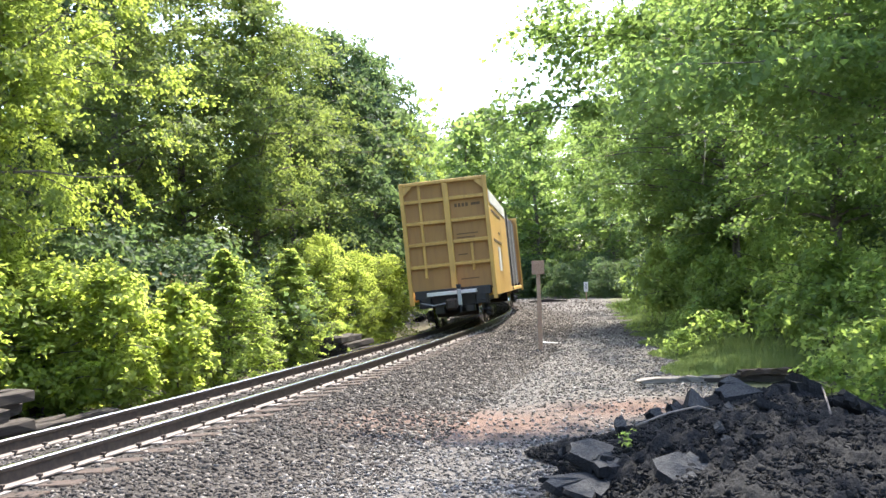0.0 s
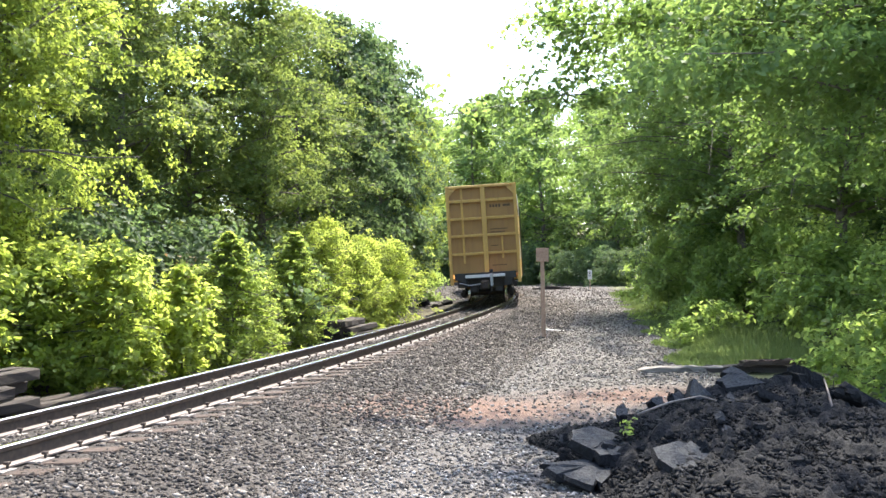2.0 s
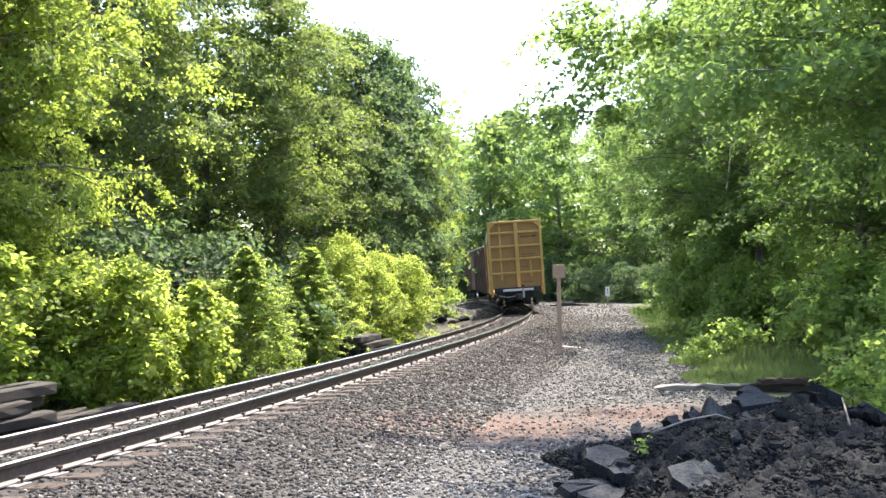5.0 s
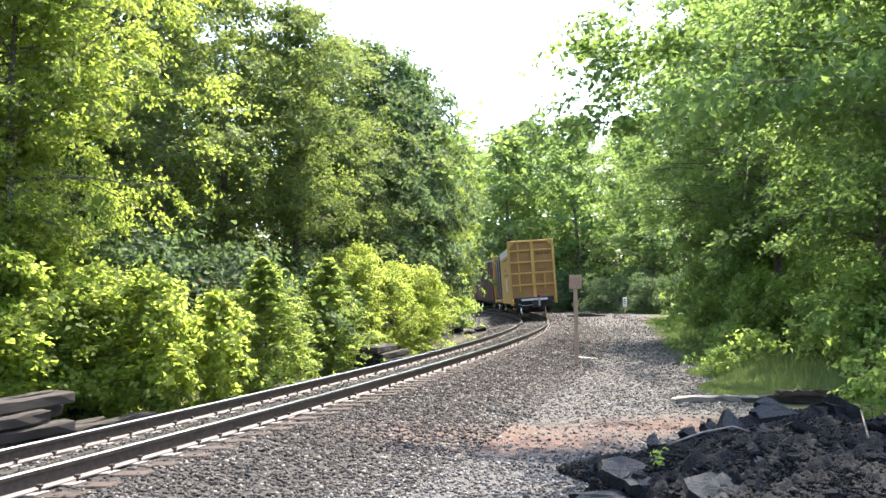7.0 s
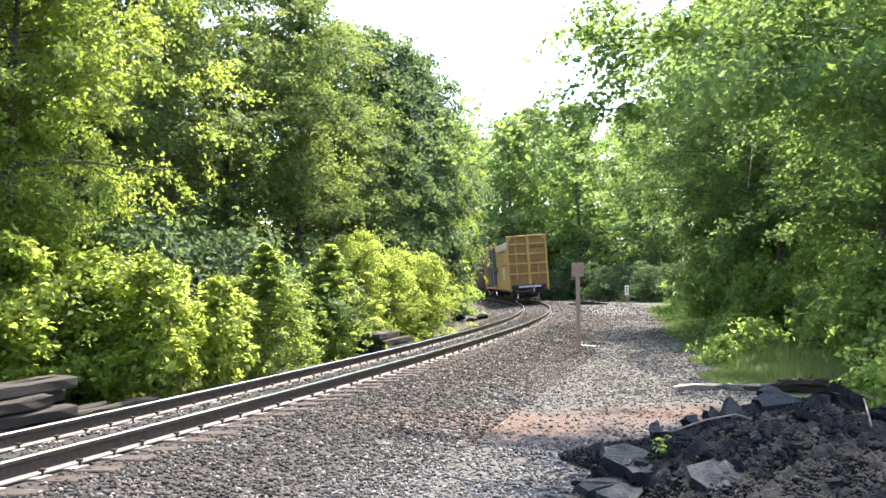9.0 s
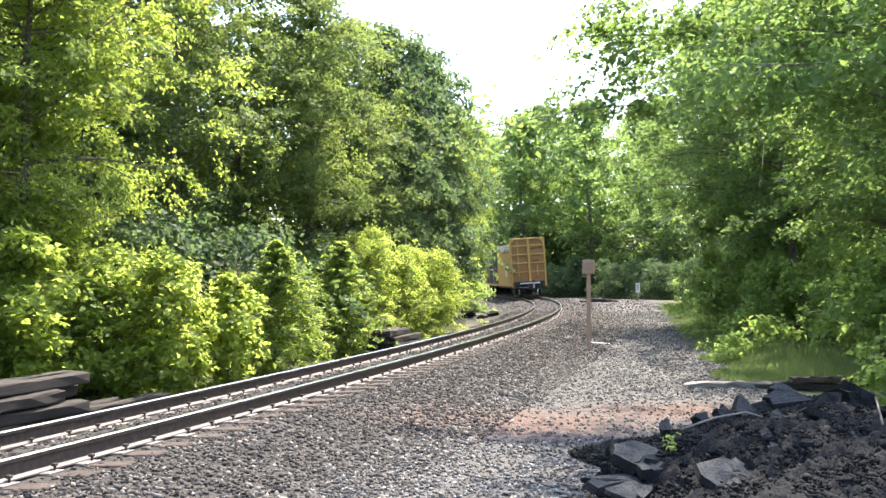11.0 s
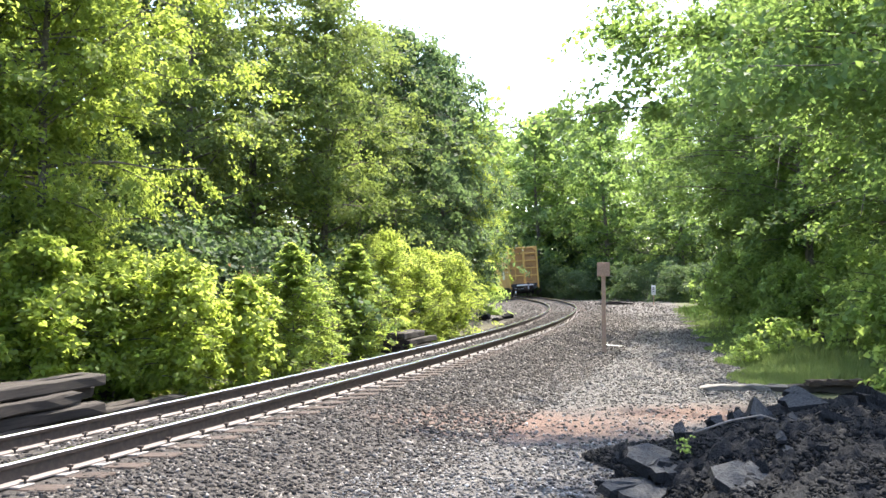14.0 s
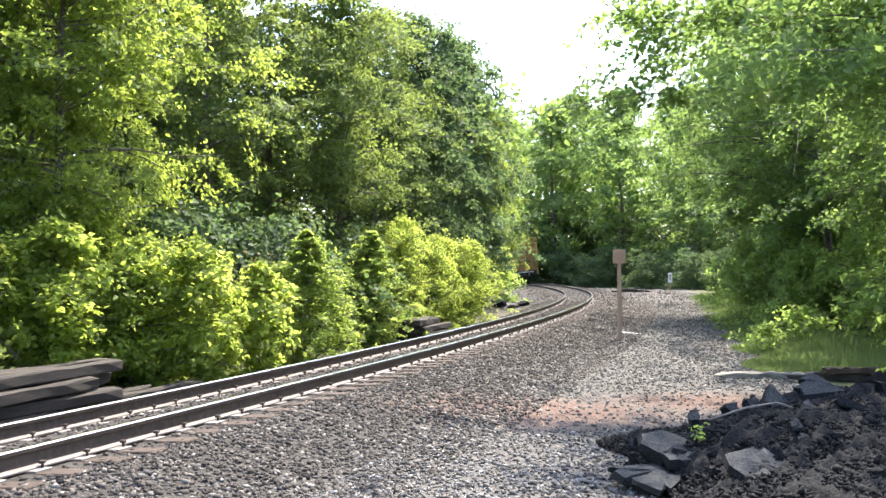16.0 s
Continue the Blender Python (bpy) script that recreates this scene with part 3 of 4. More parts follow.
# ---- train ----
def chamfered(bm, x0, x1, z0, z1, c, y0, y1, mat=0):
    """A plate in the xz plane whose two top corners are cut off."""
    pts = [(x0, z0), (x1, z0), (x1, z1 - c), (x1 - c, z1), (x0 + c, z1), (x0, z1 - c)]
    a = [bm.verts.new((x, y0, z)) for x, z in pts]
    b = [bm.verts.new((x, y1, z)) for x, z in pts]
    for f in [bm.faces.new(a[::-1]), bm.faces.new(b)] + [bm.faces.new((a[i], a[(i + 1) % 6], b[(i + 1) % 6], b[i])) for i in range(6)]:
        f.material_index = mat
    bmesh.ops.recalc_face_normals(bm, faces=bm.faces[:])
    return bm


def bogie(parent, y):
    """A two-axle truck; its wheelsets turn."""
    bm = bmesh.new()
    for sx in (-1, 1):
        box(bm, sx * 1.0 - 0.06, sx * 1.0 + 0.06, -1.1, 1.1, 0.42, 0.62, 0.03)
        box(bm, sx * 1.0 - 0.08, sx * 1.0 + 0.08, -0.35, 0.35, 0.25, 0.45, 0.03)
        for wy in (-0.88, 0.88):
            box(bm, sx * 1.0 - 0.1, sx * 1.0 + 0.1, wy - 0.16, wy + 0.16, 0.3, 0.58, 0.04)
    box(bm, -1.0, 1.0, -0.2, 0.2, 0.45, 0.75, 0.03)
    b = part("bogie", bm, BLACK, parent, "black steel bogie frame")
    b.matrix_basis = pose(0, y, 0)
    for wy in (-0.88, 0.88):
        bm = bmesh.new()
        tube(bm, [(-1.1, 0, 0), (1.1, 0, 0)], [0.075, 0.075], 10)
        for sx in (-1, 1):
            tube(bm, [(sx * 0.70, 0, 0), (sx * 0.725, 0, 0), (sx * 0.73, 0, 0), (sx * 0.825, 0, 0)], [0.445, 0.445, 0.42, 0.415], 24, 1)
            tube(bm, [(sx * 0.826, 0, 0), (sx * 0.84, 0, 0)], [0.34, 0.32], 24)
            for k in range(3):
                box(bm, sx * 1.1 - 0.03, sx * 1.1 + 0.03, -0.025, 0.025, 0.02, 0.07, 0, 0, Matrix.Rotation(k * 2.094, 4, "X"))
        w = part("wheelset", bm, [RUST, RAIL_TOP], b, "worn steel wheels on an axle")
        w.matrix_basis = pose(0, wy, 0.42)
        WHEELS.append((w, wy))
    return b


WHEELS = []
CAR_L = 22.4


def bulkhead(car, y, s, wings=True):
    """End wall with ribs; s = -1 faces back, 1 forward."""
    W, Z0, Z1 = 1.44, 1.27, 4.86
    bm = bmesh.new()
    # panel in the darker yellow that paints in the ribs' shade
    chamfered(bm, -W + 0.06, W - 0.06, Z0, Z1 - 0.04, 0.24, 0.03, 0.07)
    panel = part("bulkhead_panel", bm, YELLOW_PANEL_SHADED, car, "dusty yellow steel end panel, with the shade between its ribs put into its colour")
    panel.matrix_basis = pose(0, y, 0, 0, 0, 0 if s < 0 else 180)
    turn = panel.matrix_basis
    for nm, x0, x1, z0, z1, d in (("corner_post", -W, -W + 0.13, 0.84, Z1, 0.16), ("corner_post", W - 0.13, W, 0.84, Z1, 0.16), ("top_rail", -W + 0.13, W - 0.13, Z1 - 0.11, Z1, 0.16),
                                  ("centre_rib", -0.02, 0.17, Z0, Z1 - 0.11, 0.15), ("side_rib", -0.85, -0.76, Z0 + 0.42, Z1 - 0.11, 0.1), ("side_rib", 0.72, 0.8, 1.83, 2.74, 0.1)):
        bm = box(bmesh.new(), x0, x1, 0.03 - d, 0.03, z0, z1, 0.012)
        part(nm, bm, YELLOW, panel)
    for z, hh in ((4.2, 0.1), (3.48, 0.09), (2.78, 0.09), (2.05, 0.09)):
        for x0, x1 in ((-W + 0.13, -0.02), (0.17, W - 0.13)):
            bm = bmesh.new()
            vs = [(x0, 0.03, z + hh), (x1, 0.03, z + hh), (x1, -0.1, z + hh * 0.6), (x0, -0.1, z + hh * 0.6), (x0, -0.1, z - 0.02), (x1, -0.1, z - 0.02), (x0, 0.03, z - 0.02), (x1, 0.03, z - 0.02)]
            v = [bm.verts.new(c) for c in vs]
            for f in ((0, 1, 2, 3), (3, 2, 5, 4), (4, 5, 7, 6), (0, 3, 4, 6), (1, 7, 5, 2)):
                bm.faces.new([v[i] for i in f])
            bmesh.ops.recalc_face_normals(bm, faces=bm.faces[:])
            part("cross_rib", bm, YELLOW, panel)
    for sx in (-1, 1):
        bm = bmesh.new()
        v = [bm.verts.new((sx * (W - 0.13), 0.0, Z1 - 0.11 - 0.3)), bm.verts.new((sx * (W - 0.13), 0.0, Z1 - 0.11)), bm.verts.new((sx * (W - 0.43), 0.0, Z1 - 0.11))]
        f = bm.faces.new(v)
        e = bmesh.ops.extrude_face_region(bm, geom=[f])
        bmesh.ops.translate(bm, vec=(0, -0.1, 0), verts=[g for g in e["geom"] if isinstance(g, bmesh.types.BMVert)])
        bmesh.ops.recalc_face_normals(bm, faces=bm.faces[:])
        part("corner_gusset", bm, YELLOW, panel)
        if not wings:
            continue
        # lower side wing of the end wall, with its white number board
        bm = box(bmesh.new(), sx * W - 0.05 * (sx > 0), sx * W + 0.05 * (sx < 0), 0.03, 9.4, 0.95, Z1 - 0.42, 0.01)
        wing = part("side_wing", bm, YELLOW, panel, "yellow steel wing of the end wall")
        part("number_board", box(bmesh.new(), sx * (W + 0.012) - 0.012, sx * (W + 0.012) + 0.012, 0.2, 9.0, Z1 - 0.86, Z1 - 0.45), WHITE, panel, "white painted number board")
        for z, y0, y1 in ((3.75, 0.8, 5.5), (2.75, 0.8, 5.0), (3.1, 3.6, 4.4)):
            part("marking_bar", box(bmesh.new(), sx * (W + 0.008) - 0.008, sx * (W + 0.008) + 0.008, y0, y1, z, z + 0.07), DARK_MARK, panel)
        part("placard", box(bmesh.new(), sx * (W + 0.01) - 0.01, sx * (W + 0.01) + 0.01, 2.6, 3.8, 1.75, 2.6), WHITE, panel, "pale paper placard")
        part("ladder_rail", box(bmesh.new(), sx * (W + 0.06) - 0.02, sx * (W + 0.06) + 0.02, 9.4, 9.46, 1.0, Z1 - 0.4), BLACK, panel)
    x = 0.32
    for w in (0.12, 0.12, 0.12, 0.12):
        part("marking_bar", box(bmesh.new(), x, x + w * 0.7, 0.018, 0.028, 3.92, 4.04), DARK_MARK, panel)
        x += w
    part("marking_bar", box(bmesh.new(), 0.86, 1.16, 0.018, 0.028, 3.94, 4.03), DARK_MARK, panel)
    for z, x1 in ((3.02, 1.0), (2.9, 0.9), (2.35, 0.6), (1.55, 0.9)):
        part("marking_bar", box(bmesh.new(), 0.3, x1, 0.02, 0.028, z, z + 0.035), DARK_MARK, panel)


def running_gear(car, length):
    bm = bmesh.new()
    box(bm, -0.3, 0.3, 0.25, length - 0.25, 0.62, 0.95, 0.02)
    for y in (0.35, length - 0.35):
        box(bm, -1.15, 1.15, y - 0.12, y + 0.12, 0.72, 1.05, 0.02)
        box(bm, -1.24, 1.24, y - 0.34, y - 0.2, 1.02, 1.3, 0.01)
        box(bm, -1.24, 1.24, y + 0.2, y + 0.34, 1.02, 1.3, 0.01)
        for sx in (-1, 1):
            box(bm, sx * 0.9 - 0.18, sx * 0.9 + 0.18, y - 0.3, y + 0.3, 0.72, 1.06, 0.03)
            box(bm, sx * 0.5 - 0.16, sx * 0.5 + 0.16, y - 0.1, y + 0.25, 0.5, 0.78, 0.03)
    part("underframe", bm, BLACK, car, "black steel underframe")
    for y, s in ((0.0, -1), (length, 1)):
        bm = bmesh.new()
        box(bm, -0.13, 0.13, -0.45, 0.5, 0.68, 0.95, 0.04)
        box(bm, -0.17, 0.17, -0.75, -0.4, 0.62, 0.98, 0.06)
        c = part("coupler", bm, RUST, car, "rusty knuckle coupler")
        c.matrix_basis = pose(0, y, 0, 0, 0, 0 if s < 0 else 180)
        # white in place of grey steel: the sky's reflection is put into the colour
        part("end_platform", box(bmesh.new(), -0.8, 0.8, -0.36, -0.06, 1.1, 1.22, 0.015), WHITE, car, "end platform, coloured white for the sky reflected on its top").matrix_basis = c.matrix_basis
        part("air_hose", tube(bmesh.new(), [(0.25, -0.2, 1.05), (0.26, -0.32, 0.8), (0.24, -0.36, 0.55), (0.1, -0.4, 0.42)], [0.035, 0.035, 0.035, 0.035], 8), BLACK, car, "black rubber air hose").matrix_basis = c.matrix_basis
        part("brake_post", box(bmesh.new(), 0.22, 0.3, -0.3, -0.24, 0.7, 1.24, 0.01), SILVER, car, "pale steel brake post").matrix_basis = c.matrix_basis
        part("uncoupling_lever", tube(bmesh.new(), [(-1.05, -0.2, 0.92), (-0.6, -0.35, 0.8), (-0.1, -0.4, 0.86)], [0.018] * 3, 6), SILVER, car).matrix_basis = c.matrix_basis
        for sx in (-1, 1):
            for z in (0.55, 0.85):
                part("step_rung", tube(bmesh.new(), [(sx * 0.85, -0.08, z), (sx * 1.25, -0.08, z)], [0.015] * 2, 6), BLACK, car).matrix_basis = c.matrix_basis


def end_marker(car):
    """Marker box on the last coupler: one half of its drum glows, and it turns."""
    pole = part("end_marker", box(bmesh.new(), 0.2, 0.32, -0.52, -0.4, 0.75, 1.26, 0.015), SILVER, car, "grey steel end-of-train marker with a red lamp")
    bm = tube(bmesh.new(), [(0, 0, -0.07), (0, 0, 0.07)], [0.075, 0.075], 12)
    for f in bm.faces:
        f.material_index = 1 if f.calc_center_median().y < -0.02 and abs(f.normal.z) < 0.5 else 0
    lens = part("marker_lamp", bm, [BLACK, LAMP_RED], pole, "red lamp drum, dark on one side")
    lens.matrix_basis = pose(0.26, -0.46, 1.34)
    return lens


def centre_beam_car():
    car = tagged(new("flatcar"), "yellow centre-beam flatcar with ribbed end bulkheads, rolling on the track", "railway car", "cars of the train")
    running_gear(car, CAR_L)
    bulkhead(car, 0.2, -1)
    bulkhead(car, CAR_L - 0.2, 1, False)
    part("deck", box(bmesh.new(), -1.39, 1.39, 0.6, CAR_L - 0.6, 0.95, 1.12, 0.02), YELLOW, car, "yellow steel deck")
    part("centre_chord", box(bmesh.new(), -0.2, 0.2, 0.3, CAR_L - 0.3, 4.55, 4.74, 0.02), YELLOW, car, "yellow top chord of the centre beam")
    for i in range(11):
        part("beam_post", box(bmesh.new(), -0.1, 0.1, 1.6 + i * 1.9, 1.8 + i * 1.9, 1.18, 4.6, 0.01), YELLOW, car)
    for sx in (-1, 1):
        for i in range(3):
            y = 9.8 + i * 3.5
            part("lumber_pack", box(bmesh.new(), min(sx * 0.12, sx * 1.3), max(sx * 0.12, sx * 1.3), y, y + 3.4, 1.2, 4.45, 0.03), WRAP, car, "dark wrapped lumber pack")
            part("load_strap", box(bmesh.new(), sx * 1.31 - 0.012, sx * 1.31 + 0.012, y + 1.4, y + 1.5, 1.1, 4.5), SILVER, car)
    bogie(car, 2.3)
    bogie(car, CAR_L - 2.3)
    return car


def box_car():
    car = tagged(new("boxcar"), "dark brown ribbed steel boxcar coupled ahead of the flatcar", "railway car", "cars of the train")
    running_gear(car, 17.0)
    bm = box(bmesh.new(), -1.4, 1.4, 0.2, 16.8, 1.0, 4.45, 0.03)
    part("body", bm, BROWN, car, "dark brown steel body")
    bm = bmesh.new()
    for a, b in ((-1.45, 0.0), (0.0, 1.45)):
        box(bm, a, b, 0.15, 16.85, 4.45, 4.53, 0.02)
    part("roof", bm, SILVER, car, "dull galvanised roof")
    for sx in (-1, 1):
        for i in range(14):
            y = 0.8 + i * 1.18
            part("side_rib", box(bmesh.new(), sx * 1.43 - 0.04, sx * 1.43 + 0.04, y, y + 0.12, 1.05, 4.4, 0.01), BROWN, car)
        part("sliding_door", box(bmesh.new(), sx * 1.46 - 0.05, sx * 1.46 + 0.05, 7.1, 10.0, 1.1, 4.3, 0.02), BROWN, car, "brown sliding door")
    bogie(car, 2.4)
    bogie(car, 14.6)
    return car


FLAT = centre_beam_car()
MARKER = end_marker(FLAT)
REAR_WHEELS = len(WHEELS)
BOX = box_car()

# ---- sign posts ----
def sign_post():
    z = float(ground_z(np.array([4.45]), np.array([23.55]))[0])
    root = tagged(new("sign_post"), "slim brown wooden post with a small weathered square board", "sign post")
    root.matrix_basis = pose(4.45, 23.55, z, 0, 0, -8)
    part("post", box(bmesh.new(), -0.05, 0.05, -0.045, 0.045, -0.3, 2.1, 0.008), POST_WOOD, root)
    part("board", box(bmesh.new(), -0.16, 0.16, -0.09, -0.052, 1.94, 2.29, 0.008), POST_WOOD, root, "faded brown sign board seen flat on")


def marker():
    root = tagged(new("track_marker"), "small white marker board on a short stake", "marker")
    root.matrix_basis = pose(17.5, 72, 0.0, 0, 0, -14)
    part("stake", box(bmesh.new(), -0.04, 0.04, -0.03, 0.03, -0.2, 1.0, 0.005), POST_WOOD, root)
    part("plate", box(bmesh.new(), -0.16, 0.16, -0.055, -0.032, 0.75, 1.5, 0.01), WHITE, root, "white plate")
    for z in (1.0, 1.15, 1.28):
        part("marking_bar", box(bmesh.new(), -0.07, 0.07, -0.062, -0.056, z, z + 0.07), BLACK, root)


sign_post()
marker()


# ---- loose stone ----
def stones(name, x, y, z, size, material, label, category, seed, flat=0.75, parent=None):
    """Angular stones as one heap: each is a crooked block."""
    rng = np.random.default_rng(seed)
    n = len(x)
    octa = np.array([[1, 0, 0], [-1, 0, 0], [0, 1, 0], [0, -1, 0], [0, 0, 1], [0, 0, -1]], float) * 0.62
    v = octa[None] * rng.uniform(0.55, 1.3, (n, 1, 3)) + rng.uniform(-0.3, 0.3, (n, 6, 3))
    q = rng.normal(0, 1, (n, 4))
    q /= np.linalg.norm(q, axis=1)[:, None]
    w, i, j, k = q.T
    R = np.stack([1 - 2 * (j * j + k * k), 2 * (i * j - k * w), 2 * (i * k + j * w), 2 * (i * j + k * w), 1 - 2 * (i * i + k * k), 2 * (j * k - i * w),
                  2 * (i * k - j * w), 2 * (j * k + i * w), 1 - 2 * (i * i + j * j)], 1).reshape(n, 3, 3)
    v = np.einsum("nab,nvb->nva", R, v) * size[:, None, None]
    v[:, :, 2] *= flat
    v += np.stack([x, y, z], 1)[:, None]
    tri = np.array([[0, 2, 4], [2, 1, 4], [1, 3, 4], [3, 0, 4], [2, 0, 5], [1, 2, 5], [3, 1, 5], [0, 3, 5]])
    f = (np.arange(n)[:, None, None] * 6 + tri[None]).reshape(-1, 3)
    ob = raw_mesh(name, v.reshape(-1, 3), f, material, parent)
    if parent is None:
        tagged(ob, label, category, kind="stuff")
    return ob


def along(s, o):
    a = np.interp(s, ARC, _h)
    return np.interp(s, ARC, _x) + o * np.cos(a), np.interp(s, ARC, _y) - o * np.sin(a)


def ballast():
    rng = np.random.default_rng(8)
    n = 76000
    s = -4 + 48 * rng.uniform(0, 1, n) ** 1.5
    o = np.where(rng.uniform(0, 1, n) < 0.3, rng.uniform(-2.3, 1.3, n), rng.uniform(1.2, 3.7, n))
    clear = np.abs(np.abs(o) - 0.755) > 0.14
    x, y = along(s[clear], o[clear])
    size = rng.uniform(0.022, 0.056, len(x)) * (1 + 0.012 * np.maximum(0, y - 12))
    stones("ballast", x, y, ground_z(x, y) + 0.3 * size - 0.01, size, STONE, "crushed grey stone ballast heaped along the track", "ballast", 9)
    n = 6000
    s, o = rng.uniform(40, 92, n), np.where(rng.uniform(0, 1, n) < 0.5, rng.uniform(-4, 3, n), rng.uniform(2, 9, n))
    s, o = s[np.abs(np.abs(o) - 0.755) > 0.16], o[np.abs(np.abs(o) - 0.755) > 0.16]
    x, y = along(s, o)
    size = rng.uniform(0.05, 0.11, len(x))
    stones("distant_ballast", x, y, ground_z(x, y) + 0.1 * size, size, STONE, "grey stone ballast along the distant curve", "ballast", 12)
    n = 52000
    y = 7.0 + 44 * rng.uniform(0, 1, n) ** 1.7
    x = rng.uniform(0, 1, n) * (0.238 * y + 2.2 + 2.0) + 0.1 * y - 2.2
    x += rng.normal(0, 0.3, n)
    red = (((x - 3.7) / 1.8) ** 2 + ((y - 13.0) / 1.2) ** 2 < 1) | (((x - 1.3) / 2.2) ** 2 + ((y - 12.0) / 1.4) ** 2 < 0.8)
    keep = (heap_z(x, y) < 0.02) & (track_offset(x, y) > 3.0) & (x < 0.238 * y + 2.1) & (~red | (rng.uniform(0, 1, n) < 0.3))
    x, y = x[keep], y[keep]
    size = rng.uniform(0.018, 0.046, len(x)) * (1 + 0.015 * np.maximum(0, y - 10))
    stones("gravel", x, y, ground_z(x, y) + 0.2 * size, size, GRAVEL, "loose grey gravel scattered over the way", "gravel", 10)


# ---- sleepers and their fastenings ----
def sleepers():
    rng = np.random.default_rng(3)
    bm = box(bmesh.new(), -1.3, 1.3, -0.115, 0.115, -0.385, -0.2, 0.012)
    bmesh.ops.transform(bm, matrix=Matrix.Rotation(radians(90), 4, "Z"), verts=bm.verts)
    first = tagged(part("sleeper", bm, TIE_WOOD), "weathered brown wooden sleeper bedded in ballast", "sleeper", "sleepers under the rails")
    plate = part("tie_plate", box(bmesh.new(), -0.17, 0.17, -0.095, 0.095, -0.2, -0.184, 0.004), PLATE, first, "pale worn steel tie plate")
    bm = bmesh.new()
    tube(bm, [(0, 0, -0.22), (0, 0, -0.15)], [0.013, 0.013], 5)
    box(bm, -0.028, 0.022, -0.022, 0.022, -0.155, -0.128, 0.006)
    spike = part("spike", bm, RUST, plate, "rusty spike head")
    turn = Matrix.Rotation(radians(-90), 4, "Z")
    made = [first]
    for k, o in enumerate((0.755, -0.755)):
        p = plate if k == 0 else again(plate, Matrix(), first)
        p.matrix_basis = Matrix.Rotation(radians(90), 4, "Z") @ Matrix.Translation((o, 0, 0))
        for j, (dx, dy) in enumerate(((0.1, 0.06), (-0.1, -0.06), (-0.1, 0.06))):
            c = spike if k == 0 and j == 0 else again(spike, Matrix(), p)
            c.parent = p
            c.matrix_basis = Matrix.Translation((dx, dy, 0.004)) @ Matrix.Rotation(0 if dx > 0 else math.pi, 4, "Z")
    for i in range(110):
        m = track_pose(-5.0 + i * 0.498 + rng.normal(0, 0.012)) @ Matrix.Translation((rng.normal(0, 0.03), 0, 0)) @ Matrix.Rotation(rng.normal(0, 0.008), 4, "Z") @ turn
        if i == 0:
            first.matrix_basis = m
        else:
            copy_thing(first, m)
    bm = bmesh.new()
    for i in range(130):
        box(bm, -1.3, 1.3, -0.115, 0.115, -0.385, -0.2, 0, 0, track_pose(49.9 + i * 0.498))
    tagged(part("distant_sleepers", bm, TIE_WOOD), "brown wooden sleepers of the distant curve", "sleepers", kind="stuff")


# ---- stacks of old sleepers ----
def tie_stack(s, o, layers, seed, length=2.6, label="stack of old dark wooden sleepers beside the track"):
    rng = np.random.default_rng(seed)
    x, y = (float(v) for v in along(s, o))
    turn = -math.degrees(track(s)[2])
    z = float(ground_z(np.array([x]), np.array([y]))[0]) - 0.02
    root = tagged(new("sleeper_stack"), label, "timber stack", "stacks of old sleepers")
    root.matrix_basis = pose(x, y, z, 0, 0, turn)
    for li, count in enumerate(layers):
        for i in range(count):
            bm = box(bmesh.new(), -0.115, 0.115, -length / 2, length / 2, 0, 0.16, 0.02)
            bmesh.ops.subdivide_edges(bm, edges=[e for e in bm.edges if e.calc_length() > 1], cuts=6)
            for v in bm.verts:
                v.co += Vector(rng.normal(0, 0.008, 3))
            o = part("old_sleeper", bm, OLD_TIE if rng.uniform() < 0.97 else GREY_WOOD, root)
            o.matrix_basis = pose((i - (count - 1) / 2) * 0.26 + rng.normal(0, 0.03), rng.normal(0, 0.22), li * 0.178, rng.normal(0, 0.5), rng.normal(0, 5), rng.normal(0, 3.5))


def loose_timber():
    """Boards lying behind the rubble, and a log far off."""
    for x, y, z, a, ln, w, h, mat, lab in ((5.35, 15.6, 0.0, 86, 1.5, 0.24, 0.1, PALE_WOOD, "pale weathered board lying on the gravel"),
                                          (6.5, 15.5, 0.0, 84, 1.5, 0.26, 0.13, OLD_TIE, "dark broken timber lying on the gravel"),
                                          (6.75, 15.35, 0.13, 88, 1.0, 0.2, 0.1, TIE_WOOD, "reddish split timber on top of another"),
                                          (7.4, 17.6, 0.0, 70, 1.0, 0.1, 0.08, OLD_TIE, "thin dark branch wood on the gravel"),
                                          (14.6, 73, 0.0, 95, 3.0, 0.3, 0.28, OLD_TIE, "dark log lying beside the far track")):
        rng = np.random.default_rng(int(x * 10))
        bm = box(bmesh.new(), -w / 2, w / 2, -ln / 2, ln / 2, 0, h, 0.015)
        bmesh.ops.subdivide_edges(bm, edges=[e for e in bm.edges if e.calc_length() > 0.6 * ln], cuts=9)
        for v in bm.verts:
            v.co += Vector((rng.normal(0, 0.014), rng.normal(0, 0.03), rng.normal(0, 0.01)))
            v.co.z *= 0.75 + 0.25 * math.cos(v.co.y * 2.4)
        o = tagged(part("timber", bm, mat), lab, "timber")
        o.matrix_basis = pose(x, y, float(ground_z(np.array([x]), np.array([y]))[0]) + z, 0, 0, a)


